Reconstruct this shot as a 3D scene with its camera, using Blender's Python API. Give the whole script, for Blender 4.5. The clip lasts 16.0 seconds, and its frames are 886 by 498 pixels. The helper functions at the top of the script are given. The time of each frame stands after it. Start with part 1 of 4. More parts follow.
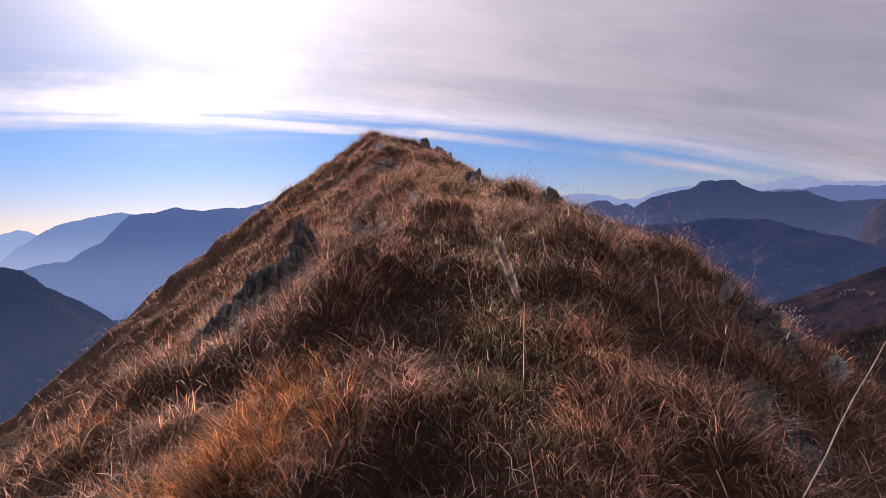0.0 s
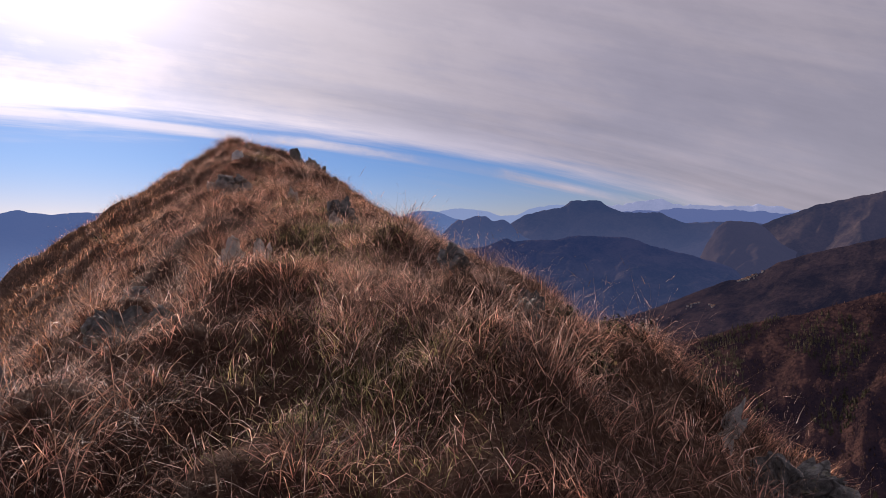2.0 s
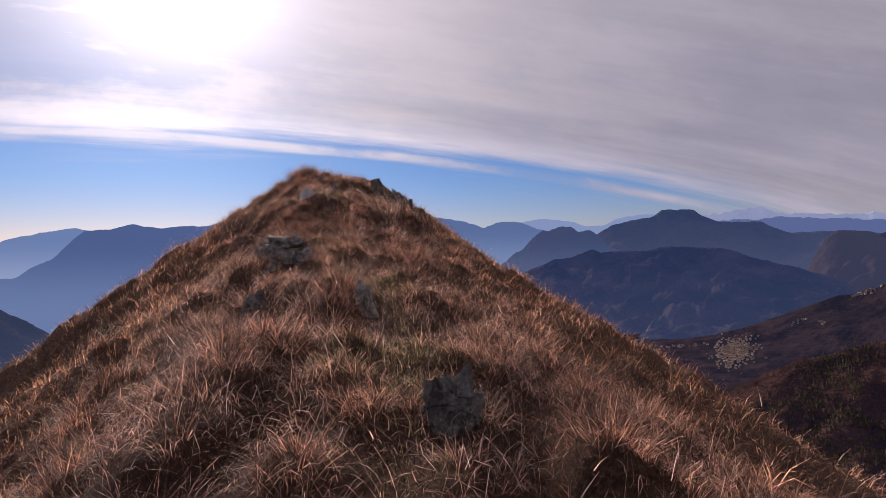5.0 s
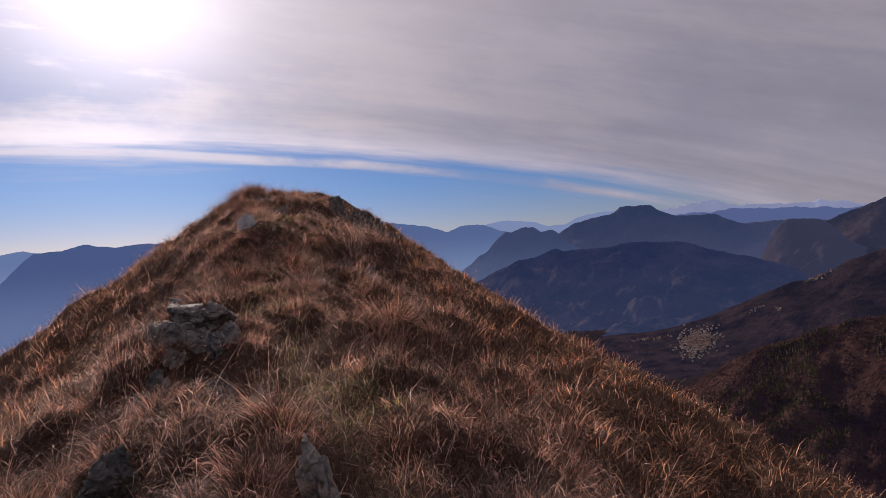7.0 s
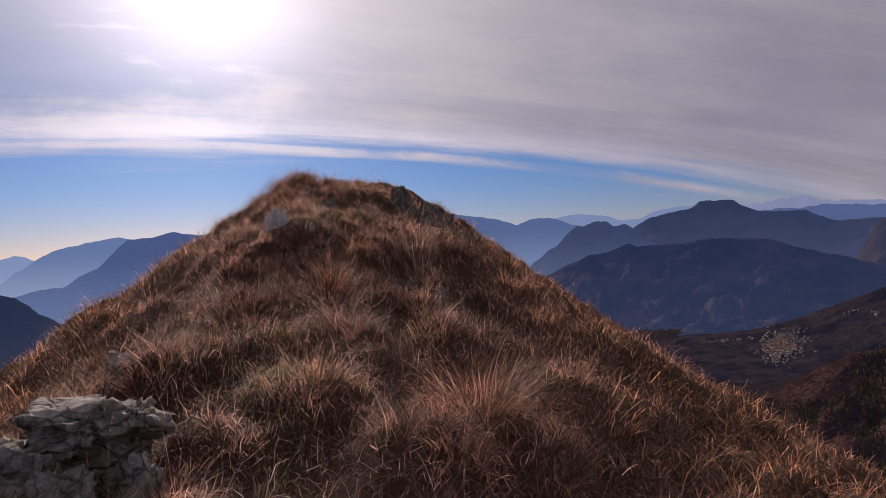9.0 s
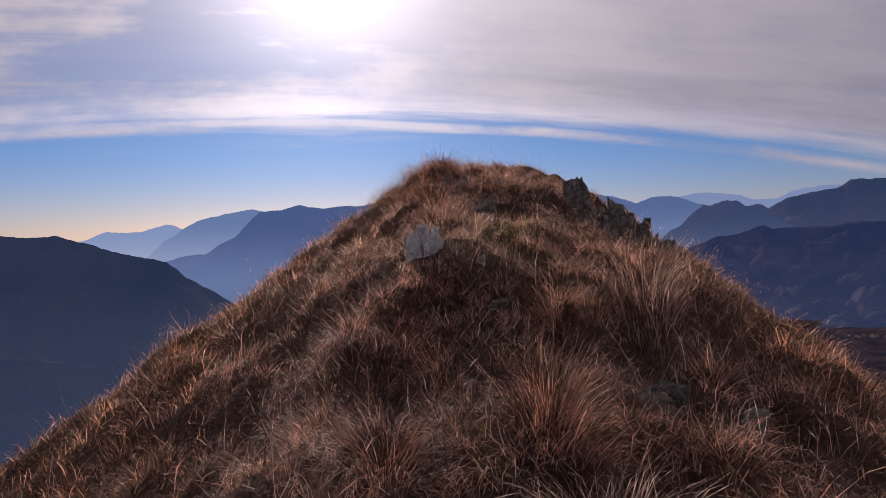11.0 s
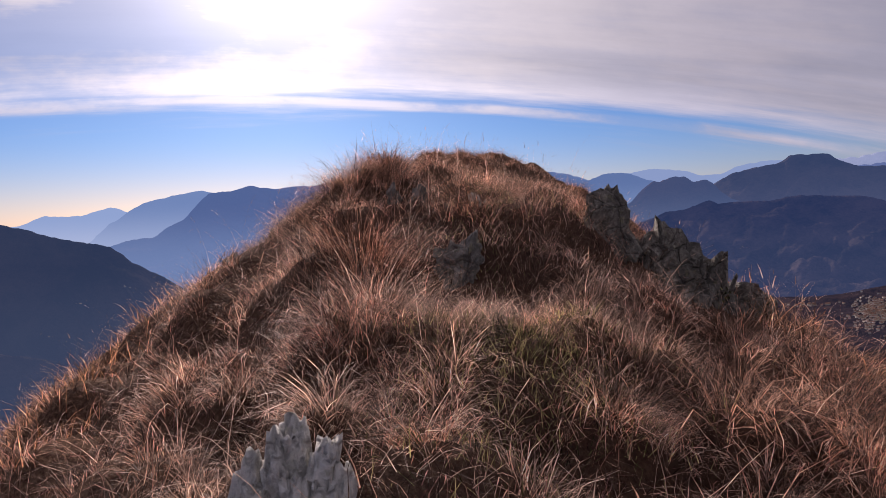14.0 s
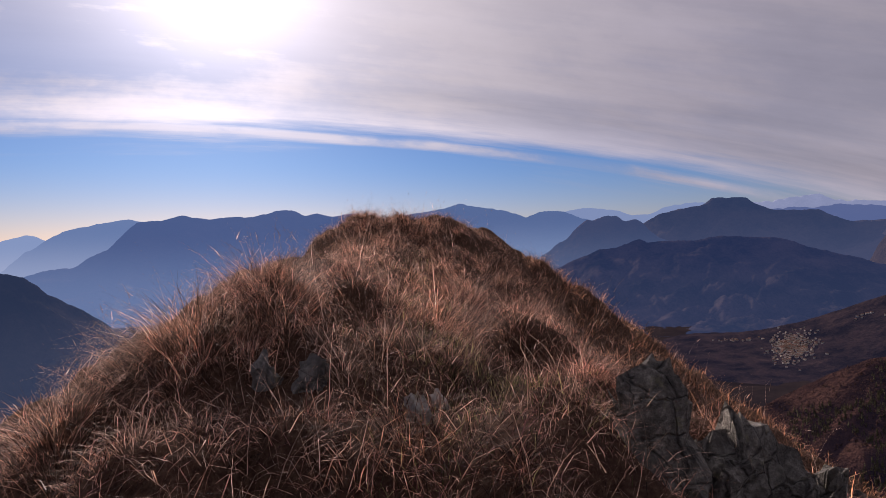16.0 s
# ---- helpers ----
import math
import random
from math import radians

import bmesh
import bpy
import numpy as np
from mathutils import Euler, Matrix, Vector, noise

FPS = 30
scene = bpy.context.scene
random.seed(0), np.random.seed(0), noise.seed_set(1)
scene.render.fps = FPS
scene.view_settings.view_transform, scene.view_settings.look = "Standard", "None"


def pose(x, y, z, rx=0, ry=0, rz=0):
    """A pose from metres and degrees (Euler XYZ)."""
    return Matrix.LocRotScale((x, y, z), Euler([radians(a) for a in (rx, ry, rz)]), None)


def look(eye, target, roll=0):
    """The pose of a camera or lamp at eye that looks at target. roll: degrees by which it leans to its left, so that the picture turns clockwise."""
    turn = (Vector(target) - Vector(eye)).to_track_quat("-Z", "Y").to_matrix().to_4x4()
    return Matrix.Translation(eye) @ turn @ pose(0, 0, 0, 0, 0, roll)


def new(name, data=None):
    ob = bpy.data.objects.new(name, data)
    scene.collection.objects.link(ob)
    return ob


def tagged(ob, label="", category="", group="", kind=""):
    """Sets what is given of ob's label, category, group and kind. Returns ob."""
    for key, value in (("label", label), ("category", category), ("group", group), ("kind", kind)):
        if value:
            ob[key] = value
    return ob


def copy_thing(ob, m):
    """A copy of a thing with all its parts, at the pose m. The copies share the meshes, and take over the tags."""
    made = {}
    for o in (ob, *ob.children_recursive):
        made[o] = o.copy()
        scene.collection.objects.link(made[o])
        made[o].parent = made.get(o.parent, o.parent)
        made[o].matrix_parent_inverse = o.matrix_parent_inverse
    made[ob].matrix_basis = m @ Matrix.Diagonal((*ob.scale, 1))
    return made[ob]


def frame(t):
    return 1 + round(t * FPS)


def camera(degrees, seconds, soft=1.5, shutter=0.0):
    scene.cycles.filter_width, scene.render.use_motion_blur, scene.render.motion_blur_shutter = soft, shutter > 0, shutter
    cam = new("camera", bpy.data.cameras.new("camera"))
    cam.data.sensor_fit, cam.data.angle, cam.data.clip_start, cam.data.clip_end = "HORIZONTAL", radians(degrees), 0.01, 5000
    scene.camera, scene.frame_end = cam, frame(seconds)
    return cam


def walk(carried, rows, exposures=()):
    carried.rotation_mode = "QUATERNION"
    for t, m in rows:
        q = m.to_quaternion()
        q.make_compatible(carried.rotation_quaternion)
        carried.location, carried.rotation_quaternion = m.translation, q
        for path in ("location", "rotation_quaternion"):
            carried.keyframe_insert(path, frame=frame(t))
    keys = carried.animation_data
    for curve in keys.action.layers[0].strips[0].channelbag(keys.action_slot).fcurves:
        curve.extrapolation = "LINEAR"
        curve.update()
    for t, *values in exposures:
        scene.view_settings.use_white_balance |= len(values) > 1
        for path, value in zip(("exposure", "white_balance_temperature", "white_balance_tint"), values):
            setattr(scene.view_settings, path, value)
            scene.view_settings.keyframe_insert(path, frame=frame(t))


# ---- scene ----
cam = camera(74.0, 16.0, soft=0.7)
PATH = [
    (0, (1.83, -1.121, 2.377), (1.934, 0.875, 2.309), -2.3),
    (0.5, (1.793, -0.586, 2.45), (2.039, 1.398, 2.403), -2.5),
    (1, (1.969, 0.065, 2.515), (2.305, 2.036, 2.496), -1.5),
    (1.5, (2.1, 0.712, 2.714), (2.538, 2.664, 2.698), -1.6),
    (2, (2.274, 1.247, 2.79), (2.775, 3.183, 2.753), -1.1),
    (2.5, (2.497, 1.925, 3.034), (2.941, 3.875, 2.98), -0.1),
    (3, (2.445, 2.625, 3.149), (2.804, 4.592, 3.092), 0.9),
    (3.5, (2.452, 2.988, 3.378), (2.758, 4.963, 3.312), 0.2),
    (4, (2.478, 3.484, 3.538), (2.725, 5.468, 3.49), -0.2),
    (6.5, (2.388, 6.803, 4.227), (2.662, 8.783, 4.272), -3.1),
    (7, (2.496, 7.389, 4.331), (2.84, 9.359, 4.349), -3.9),
    (7.5, (2.591, 7.899, 4.305), (3.024, 9.852, 4.337), -4.2),
    (8, (2.637, 8.672, 4.488), (3.022, 10.634, 4.533), -4.4),
    (8.5, (2.707, 9.45, 4.611), (2.965, 11.433, 4.639), -3.6),
    (9, (2.62, 10.28, 4.607), (2.731, 12.277, 4.613), -2.8),
    (9.5, (2.409, 11.093, 4.658), (2.335, 13.092, 4.644), -2.3),
    (10, (2.137, 11.85, 4.83), (1.862, 13.831, 4.789), -1.4),
    (12.5, (1.555, 14.7, 5.469), (1.339, 16.686, 5.381), -2.4),
    (13, (1.526, 15.276, 5.493), (1.356, 17.266, 5.375), -2.6),
    (13.5, (1.465, 15.901, 5.586), (1.305, 17.891, 5.453), -2.5),
    (14, (1.431, 16.441, 5.741), (1.305, 18.432, 5.604), -2.3),
    (14.5, (1.349, 17.078, 5.926), (1.285, 19.073, 5.812), -1.9),
    (15, (1.415, 17.64, 6.117), (1.416, 19.638, 6.022), -1.7),
    (15.5, (1.438, 18.09, 6.339), (1.488, 20.088, 6.286), -1.3),
    (16, (1.424, 18.69, 6.438), (1.507, 20.688, 6.411), -1.3),
]
walk(cam, [(t, look(eye, target, roll)) for t, eye, target, roll in PATH], [(0, 0.2, 6500, 26), (0.5, -0.22, 6500, 26), (1.2, -0.14, 6500, 26), (2, 0.0, 6500, 26), (4, 0.0, 6500, 26), (7, -0.3, 6500, 26), (8, -0.32, 6500, 26), (9.5, -0.3, 6500, 26), (13, -0.02, 6500, 26), (14.5, 0.15, 6500, 26), (16, -0.15, 6500, 26)])

# ---- world and sun ----
SUN_BEARING, SUN_HEIGHT = -19.0, 23.5
SUN_DIR = Vector((math.sin(radians(SUN_BEARING)) * math.cos(radians(SUN_HEIGHT)),
                  math.cos(radians(SUN_BEARING)) * math.cos(radians(SUN_HEIGHT)), math.sin(radians(SUN_HEIGHT))))
sun_data = bpy.data.lights.new("sun", "SUN")
sun_data.energy, sun_data.angle, sun_data.color = 5.0, radians(0.55), (1.0, 0.88, 0.74)
sun = new("sun", sun_data)
sun.matrix_world = look(SUN_DIR * 300, (0, 0, 0))
scene.view_settings.exposure = 0.0


class Nodes:
    """Short hand for wiring shader nodes."""

    def __init__(self, tree):
        self.tree = tree
        tree.nodes.clear()

    def add(self, kind, props=None, **ins):
        n = self.tree.nodes.new(kind)
        for k, v in (props or {}).items():
            if k == "operation":
                n.operation = v
            elif k == "use_clamp":
                n.use_clamp = v
            elif k == "data_type":
                n.data_type = v
            elif k == "blend_type":
                n.blend_type = v
            elif k == "interpolation_type":
                n.interpolation_type = v
            elif k == "feature":
                n.feature = v
            elif k == "sky_type":
                n.sky_type = v
            elif k == "sun_disc":
                n.sun_disc = v
            elif k == "sun_elevation":
                n.sun_elevation = v
            elif k == "sun_rotation":
                n.sun_rotation = v
            elif k == "altitude":
                n.altitude = v
            elif k == "air_density":
                n.air_density = v
            elif k == "dust_density":
                n.dust_density = v
            elif k == "ozone_density":
                n.ozone_density = v
        for k, v in ins.items():
            self.put(n.inputs[k.replace("_", " ")] if k.replace("_", " ") in n.inputs else n.inputs[int(k[1:])], v)
        return n

    def put(self, socket, v):
        if isinstance(v, bpy.types.NodeSocket):
            self.tree.links.new(v, socket)
        elif isinstance(v, bpy.types.Node):
            self.tree.links.new(v.outputs[0], socket)
        else:
            socket.default_value = v

    def math(self, op, a, b=0.0, c=0.0, clamp=False):
        n = self.add("ShaderNodeMath", {"operation": op, "use_clamp": clamp})
        for s, v in zip(n.inputs, (a, b, c)):
            self.put(s, v)
        return n.outputs[0]

    def noise(self, vec, scale, detail=4.0, rough=0.55, lac=2.0):
        return self.add("ShaderNodeTexNoise", Vector=vec, Scale=scale, Detail=detail, Roughness=rough, Lacunarity=lac).outputs[0]

    def ramp(self, fac, stops, smooth=False):
        n = self.add("ShaderNodeValToRGB")
        self.put(n.inputs[0], fac)
        e = n.color_ramp.elements
        n.color_ramp.interpolation = "EASE" if smooth else "LINEAR"
        while len(e) < len(stops):
            e.new(0.5)
        for i, (p, c) in enumerate(stops):
            e[i].position, e[i].color = p, (*c, 1.0)
        return n.outputs[0]

    def mix(self, fac, a, b, mode="MIX"):
        n = self.add("ShaderNodeMix", {"data_type": "RGBA", "blend_type": mode})
        for i, v in ((0, fac), (6, a), (7, b)):
            self.put(n.inputs[i], (*v, 1.0) if isinstance(v, tuple) and len(v) == 3 else v)
        return n.outputs[2]

    def range(self, v, a, b, c=0.0, d=1.0, smooth=True):
        n = self.add("ShaderNodeMapRange", {"interpolation_type": "SMOOTHSTEP" if smooth else "LINEAR"})
        for i, s in enumerate((v, a, b, c, d)):
            self.put(n.inputs[i], s)
        return n.outputs[0]


world = bpy.data.worlds.new("sky")
scene.world = world
world.use_nodes = True
N = Nodes(world.node_tree)
sky = N.add("ShaderNodeTexSky", {"sky_type": "NISHITA", "sun_disc": False, "sun_elevation": radians(SUN_HEIGHT),
                                 "sun_rotation": radians(SUN_BEARING), "altitude": 1500.0, "air_density": 1.0, "dust_density": 0.9, "ozone_density": 3.0})
way = N.add("ShaderNodeTexCoord").outputs["Generated"]
xyz = N.add("ShaderNodeSeparateXYZ", Vector=way)
# bearing and height over the horizon, in degrees
bearing = N.math("MULTIPLY", N.math("ARCTAN2", xyz.outputs[0], xyz.outputs[1]), 57.2958)
height = N.math("MULTIPLY", N.math("ARCSINE", xyz.outputs[2]), 57.2958)
# the lower edge of the high cloud sheet, which sinks to the horizon on the right
off = N.math("ADD", bearing, 18.0)
edge = N.math("SUBTRACT", 10.25, N.math("MULTIPLY", N.math("MULTIPLY", off, off), 0.00296))
over = N.math("SUBTRACT", height, edge)
streak_at = N.add("ShaderNodeCombineXYZ", X=N.math("MULTIPLY", bearing, 0.03), Y=N.math("MULTIPLY", over, 0.42), Z=0.3)
streak = N.noise(streak_at, 1.0, 6.0, 0.6)
veil_at = N.add("ShaderNodeCombineXYZ", X=N.math("MULTIPLY", bearing, 0.05), Y=N.math("MULTIPLY", over, 0.12), Z=4.7)
veil = N.noise(veil_at, 1.0, 6.0, 0.62)
fine_at = N.add("ShaderNodeCombineXYZ", X=N.math("MULTIPLY", bearing, 0.045), Y=N.math("MULTIPLY", over, 0.9), Z=8.1)
fine = N.noise(fine_at, 1.0, 6.0, 0.6)
leftward = N.range(bearing, -24.0, 4.0, 1.9, 0.0)
thick = N.range(N.math("ADD", N.math("ADD", over, leftward), N.math("MULTIPLY", N.math("SUBTRACT", streak, 0.5), 10.0)), -0.2, 3.6)
line = N.math("MULTIPLY", N.range(N.math("ABSOLUTE", N.math("ADD", N.math("SUBTRACT", over, 0.1), N.math("MULTIPLY", N.math("SUBTRACT", fine, 0.5), 1.8))), 0.05, 0.75, 1.0, 0.0), N.range(veil, 0.36, 0.56, 0.15, 0.85))
wisp = N.math("MULTIPLY", N.range(fine, 0.52, 0.75), N.range(over, -2.6, -0.6))
upper = N.range(height, 13.0, 24.0)
holes = N.math("MAXIMUM", N.range(N.math("ADD", N.math("MULTIPLY", veil, 0.75), N.math("MULTIPLY", fine, 0.25)), 0.41, 0.60), N.math("MULTIPLY", upper, N.range(bearing, -46.0, -8.0, 0.30, 0.9)))
full = N.range(bearing, -34.0, 6.0, 0.40, 0.88)
cover = N.math("MULTIPLY", thick, N.math("ADD", full, N.math("MULTIPLY", holes, N.math("SUBTRACT", 0.99, full))))
cover = N.math("MAXIMUM", cover, N.math("MAXIMUM", line, N.math("MULTIPLY", wisp, 0.5)))
toward = N.math("MAXIMUM", N.add("ShaderNodeVectorMath", {"operation": "DOT_PRODUCT"}, i0=way, i1=tuple(SUN_DIR)).outputs["Value"], 0.0)
glow = N.math("ADD", N.math("MULTIPLY", N.math("POWER", toward, 80.0), 0.85), N.math("ADD", N.math("MULTIPLY", N.math("POWER", toward, 8.0), 0.44), N.math("MULTIPLY", N.math("POWER", toward, 24.0), 0.09)))
rim = N.math("MULTIPLY", N.range(N.math("ABSOLUTE", N.math("SUBTRACT", over, 1.0)), 0.0, 3.0, 1.0, 0.0), N.math("ADD", 0.13, N.math("MULTIPLY", glow, 0.22)))
combed = N.math("MULTIPLY", N.math("SUBTRACT", streak, 0.5), N.range(over, 0.0, 11.0, 0.46, 0.10))
lit = N.math("ADD", N.math("ADD", N.math("ADD", N.math("ADD", 0.355, combed), rim), glow), N.math("ADD", N.math("MULTIPLY", N.math("SUBTRACT", veil, 0.5), 0.20), N.math("MULTIPLY", N.math("SUBTRACT", fine, 0.5), 0.03)))
tone = N.mix(N.range(toward, 0.72, 0.97), (0.965, 0.955, 1.05), (1.0, 0.98, 1.0))
cloud_colour = N.mix(1.0, tone, N.add("ShaderNodeCombineXYZ", X=lit, Y=lit, Z=lit).outputs[0], "MULTIPLY")
tinge = N.mix(N.range(height, 0.5, 8.0), (0.98, 0.93, 1.06), (0.64, 0.93, 1.26))
blue = N.mix(1.0, sky.outputs[0], tinge, "MULTIPLY")
clear = N.add("ShaderNodeBackground", Color=blue, Strength=0.056)
cloud = N.add("ShaderNodeBackground", Color=cloud_colour, Strength=1.0)
both = N.add("ShaderNodeMixShader", Fac=cover)
N.put(both.inputs[1], clear)
N.put(both.inputs[2], cloud)
N.add("ShaderNodeOutputWorld", Surface=both)


# ---- materials ----
def material(name):
    m = bpy.data.materials.new(name)
    m.use_nodes = True
    return m, Nodes(m.node_tree)


def finish(n, surface, disp=None):
    out = n.add("ShaderNodeOutputMaterial", Surface=surface)
    return out


def place(n):
    return n.add("ShaderNodeNewGeometry").outputs["Position"]


def grass_material(name, stops, through_light=0.42, scale=0.9, least=0.10, most=2.35, patch=1.0):
    m, n = material(name)
    geo = n.add("ShaderNodeNewGeometry")
    big = n.noise(geo.outputs["Position"], scale, 4.0, 0.6)
    rnd = geo.outputs["Random Per Island"]
    f = n.math("ADD", n.math("MULTIPLY", big, 0.75), n.math("MULTIPLY", rnd, 0.45))
    col = n.ramp(n.range(f, 0.3, 0.92, smooth=False), stops)
    val = n.math("ADD", least, n.math("MULTIPLY", n.math("POWER", n.math("FRACT", n.math("MULTIPLY", rnd, 17.3)), 2.3), most))
    upright = n.add("ShaderNodeMapping", Vector=geo.outputs["Position"], Scale=(1.0, 1.0, 0.35)).outputs[0]
    val = n.math("MULTIPLY", val, n.range(n.noise(geo.outputs["Position"], 5.0, 3.0, 0.6), 0.36, 0.64, 0.55, 1.42))
    val = n.math("MULTIPLY", val, n.range(n.noise(upright, 19.0, 3.0, 0.65), 0.38, 0.62, 0.40, 1.62))
    val = n.math("MULTIPLY", val, n.range(n.noise(geo.outputs["Position"], 1.5, 2.0, 0.5), 0.35, 0.65, 0.78, 1.28))
    # clumps of another grass with wine-red dead leaves
    wine = n.math("MULTIPLY", n.range(n.noise(n.add("ShaderNodeVectorMath", {"operation": "ADD"}, i0=geo.outputs["Position"], i1=(31.0, 7.0, 3.0)).outputs[0], 1.1, 4.0, 0.6), 0.52, 0.64), 0.42 * patch)
    col = n.mix(wine, col, (0.235, 0.118, 0.112))
    col = n.mix(1.0, col, n.add("ShaderNodeCombineXYZ", X=val, Y=val, Z=val).outputs[0], "MULTIPLY")
    front = n.add("ShaderNodeBsdfPrincipled", Base_Color=col, Roughness=0.6)
    front.inputs["Specular IOR Level"].default_value = 0.14
    back = n.add("ShaderNodeBsdfTranslucent", Color=n.mix(1.0, col, (1.03, 0.95, 0.86), "MULTIPLY"))
    mixed = n.add("ShaderNodeMixShader", Fac=through_light)
    n.put(mixed.inputs[1], front)
    n.put(mixed.inputs[2], back)
    finish(n, mixed)
    return m


GRASS = grass_material("dry_grass", [(0.0, (0.1, 0.0433, 0.0485)), (0.3, (0.265, 0.13, 0.111)), (0.55, (0.47, 0.261, 0.19)), (0.8, (0.6, 0.372, 0.271)), (1.0, (0.7, 0.508, 0.408))], 0.38)
TUFT = grass_material("tuft_grass", [(0.0, (0.15, 0.0658, 0.0562)), (0.35, (0.37, 0.188, 0.132)), (0.7, (0.58, 0.339, 0.233)), (1.0, (0.7, 0.494, 0.384))], 0.40, 0.6)
ORANGE = grass_material("orange_grass", [(0.0, (0.26, 0.095, 0.04)), (0.5, (0.52, 0.21, 0.075)), (1.0, (0.64, 0.34, 0.15))], 0.5, patch=0.0)
GREEN = grass_material("green_turf", [(0.0, (0.11, 0.11, 0.045)), (0.5, (0.26, 0.235, 0.10)), (1.0, (0.44, 0.37, 0.19))], 0.35, patch=0.0)
STRAW = grass_material("pale_stalk", [(0.0, (0.38, 0.234, 0.175)), (0.6, (0.56, 0.387, 0.299)), (1.0, (0.74, 0.582, 0.488))], 0.35, least=0.5, most=2.0, patch=0.0)
# dry grass gold, with the warmth of low backlight put into the colour
GOLD = grass_material("golden_grass", [(0.0, (0.29, 0.131, 0.0712)), (0.5, (0.54, 0.275, 0.151)), (1.0, (0.66, 0.396, 0.24))], 0.45, patch=0.5)
SHRUB = grass_material("shrub_leaf", [(0.0, (0.035, 0.04, 0.018)), (0.6, (0.08, 0.08, 0.035)), (1.0, (0.17, 0.12, 0.06))], 0.3, patch=0.0)

SOIL, n = material("thatch_soil")
p = place(n)
wide, fine = n.noise(p, 0.7, 4.0), n.noise(p, 26.0, 6.0, 0.7)
col = n.ramp(n.math("ADD", n.math("MULTIPLY", wide, 0.55), n.math("MULTIPLY", fine, 0.5)), [(0.25, (0.026, 0.014, 0.011)), (0.5, (0.075, 0.040, 0.028)), (0.78, (0.18, 0.105, 0.066))])
# matted thatch covers the soil away from the trodden crest
side = n.math("ABSOLUTE", n.math("SUBTRACT", n.add("ShaderNodeSeparateXYZ", Vector=p).outputs[0], 1.7))
matted = n.math("MULTIPLY", n.range(side, 0.6, 3.4, 0.25, 0.85), n.range(n.noise(p, 1.6, 5.0, 0.65), 0.3, 0.6, 0.35, 1.0))
col = n.mix(matted, col, n.ramp(n.noise(p, 34.0, 5.0, 0.75), [(0.36, (0.06, 0.032, 0.024)), (0.52, (0.22, 0.13, 0.085)), (0.66, (0.44, 0.30, 0.20))]))
bump = n.add("ShaderNodeBump", Strength=1.0, Distance=0.08, Height=fine)
soil = n.add("ShaderNodeBsdfPrincipled", Base_Color=col, Roughness=0.95, Normal=bump)
soil.inputs["Specular IOR Level"].default_value = 0.08
finish(n, soil)


def stone_material(name, dark, light, pale, stained=0.55):
    m, n = material(name)
    p = n.add("ShaderNodeTexCoord").outputs["Object"]
    rnd = n.add("ShaderNodeObjectInfo").outputs["Random"]
    p = n.add("ShaderNodeVectorMath", {"operation": "ADD"}, i0=p, i1=n.add("ShaderNodeCombineXYZ", X=n.math("MULTIPLY", rnd, 9.0)).outputs[0]).outputs[0]
    a, b = n.noise(p, 7.0, 6.0, 0.7), n.noise(p, 38.0, 6.0, 0.75)
    col = n.ramp(n.math("ADD", n.math("MULTIPLY", a, 0.6), n.math("MULTIPLY", b, 0.4)), [(0.36, dark), (0.5, light), (0.64, pale)])
    lichen = n.range(n.noise(p, 11.0, 5.0, 0.6), 0.58, 0.68)
    col = n.mix(n.math("MULTIPLY", lichen, 0.45), col, (0.33, 0.31, 0.16))
    stain = n.range(n.noise(p, 2.2, 5.0, 0.7), 0.45, 0.62)
    col = n.mix(n.math("MULTIPLY", stain, stained), col, dark)
    warp = n.add("ShaderNodeVectorMath", {"operation": "MULTIPLY_ADD"}, i0=n.add("ShaderNodeTexNoise", Vector=p, Scale=6.0, Detail=4.0).outputs[1], i1=(0.16, 0.16, 0.16), i2=p).outputs[0]
    split = n.add("ShaderNodeTexVoronoi", {"feature": "DISTANCE_TO_EDGE"}, Vector=warp, Scale=6.5).outputs[0]
    crack = n.range(split, 0.0, 0.07, 1.0, 0.0)
    col = n.mix(n.math("MULTIPLY", crack, 0.5), col, dark)
    h = n.math("SUBTRACT", n.math("ADD", n.math("MULTIPLY", b, 0.6), n.math("MULTIPLY", a, 0.8)), n.math("MULTIPLY", crack, 0.5))
    bump = n.add("ShaderNodeBump", Strength=1.0, Distance=0.05, Height=h)
    finish(n, n.add("ShaderNodeBsdfPrincipled", Base_Color=col, Roughness=0.85, Normal=bump))
    return m


STONE = stone_material("grey_stone", (0.05, 0.047, 0.044), (0.19, 0.18, 0.165), (0.40, 0.38, 0.345), 0.45)
PALE_STONE = stone_material("pale_stone", (0.16, 0.145, 0.125), (0.56, 0.52, 0.46), (0.80, 0.76, 0.69), 0.25)
DARK_STONE = stone_material("dark_stone", (0.045, 0.041, 0.036), (0.20, 0.182, 0.155), (0.50, 0.47, 0.40), 0.45)
OUTCROP_STONE = stone_material("outcrop_stone", (0.085, 0.075, 0.066), (0.42, 0.375, 0.33), (0.76, 0.70, 0.62), 0.35)
WHITE_STONE = stone_material("white_stone", (0.40, 0.38, 0.355), (0.80, 0.78, 0.74), (0.90, 0.89, 0.86), 0.12)

PLUME = grass_material("seed_plume", [(0.0, (0.52, 0.44, 0.35)), (1.0, (0.68, 0.60, 0.49))], 0.2, least=0.75, most=0.5, patch=0.0)

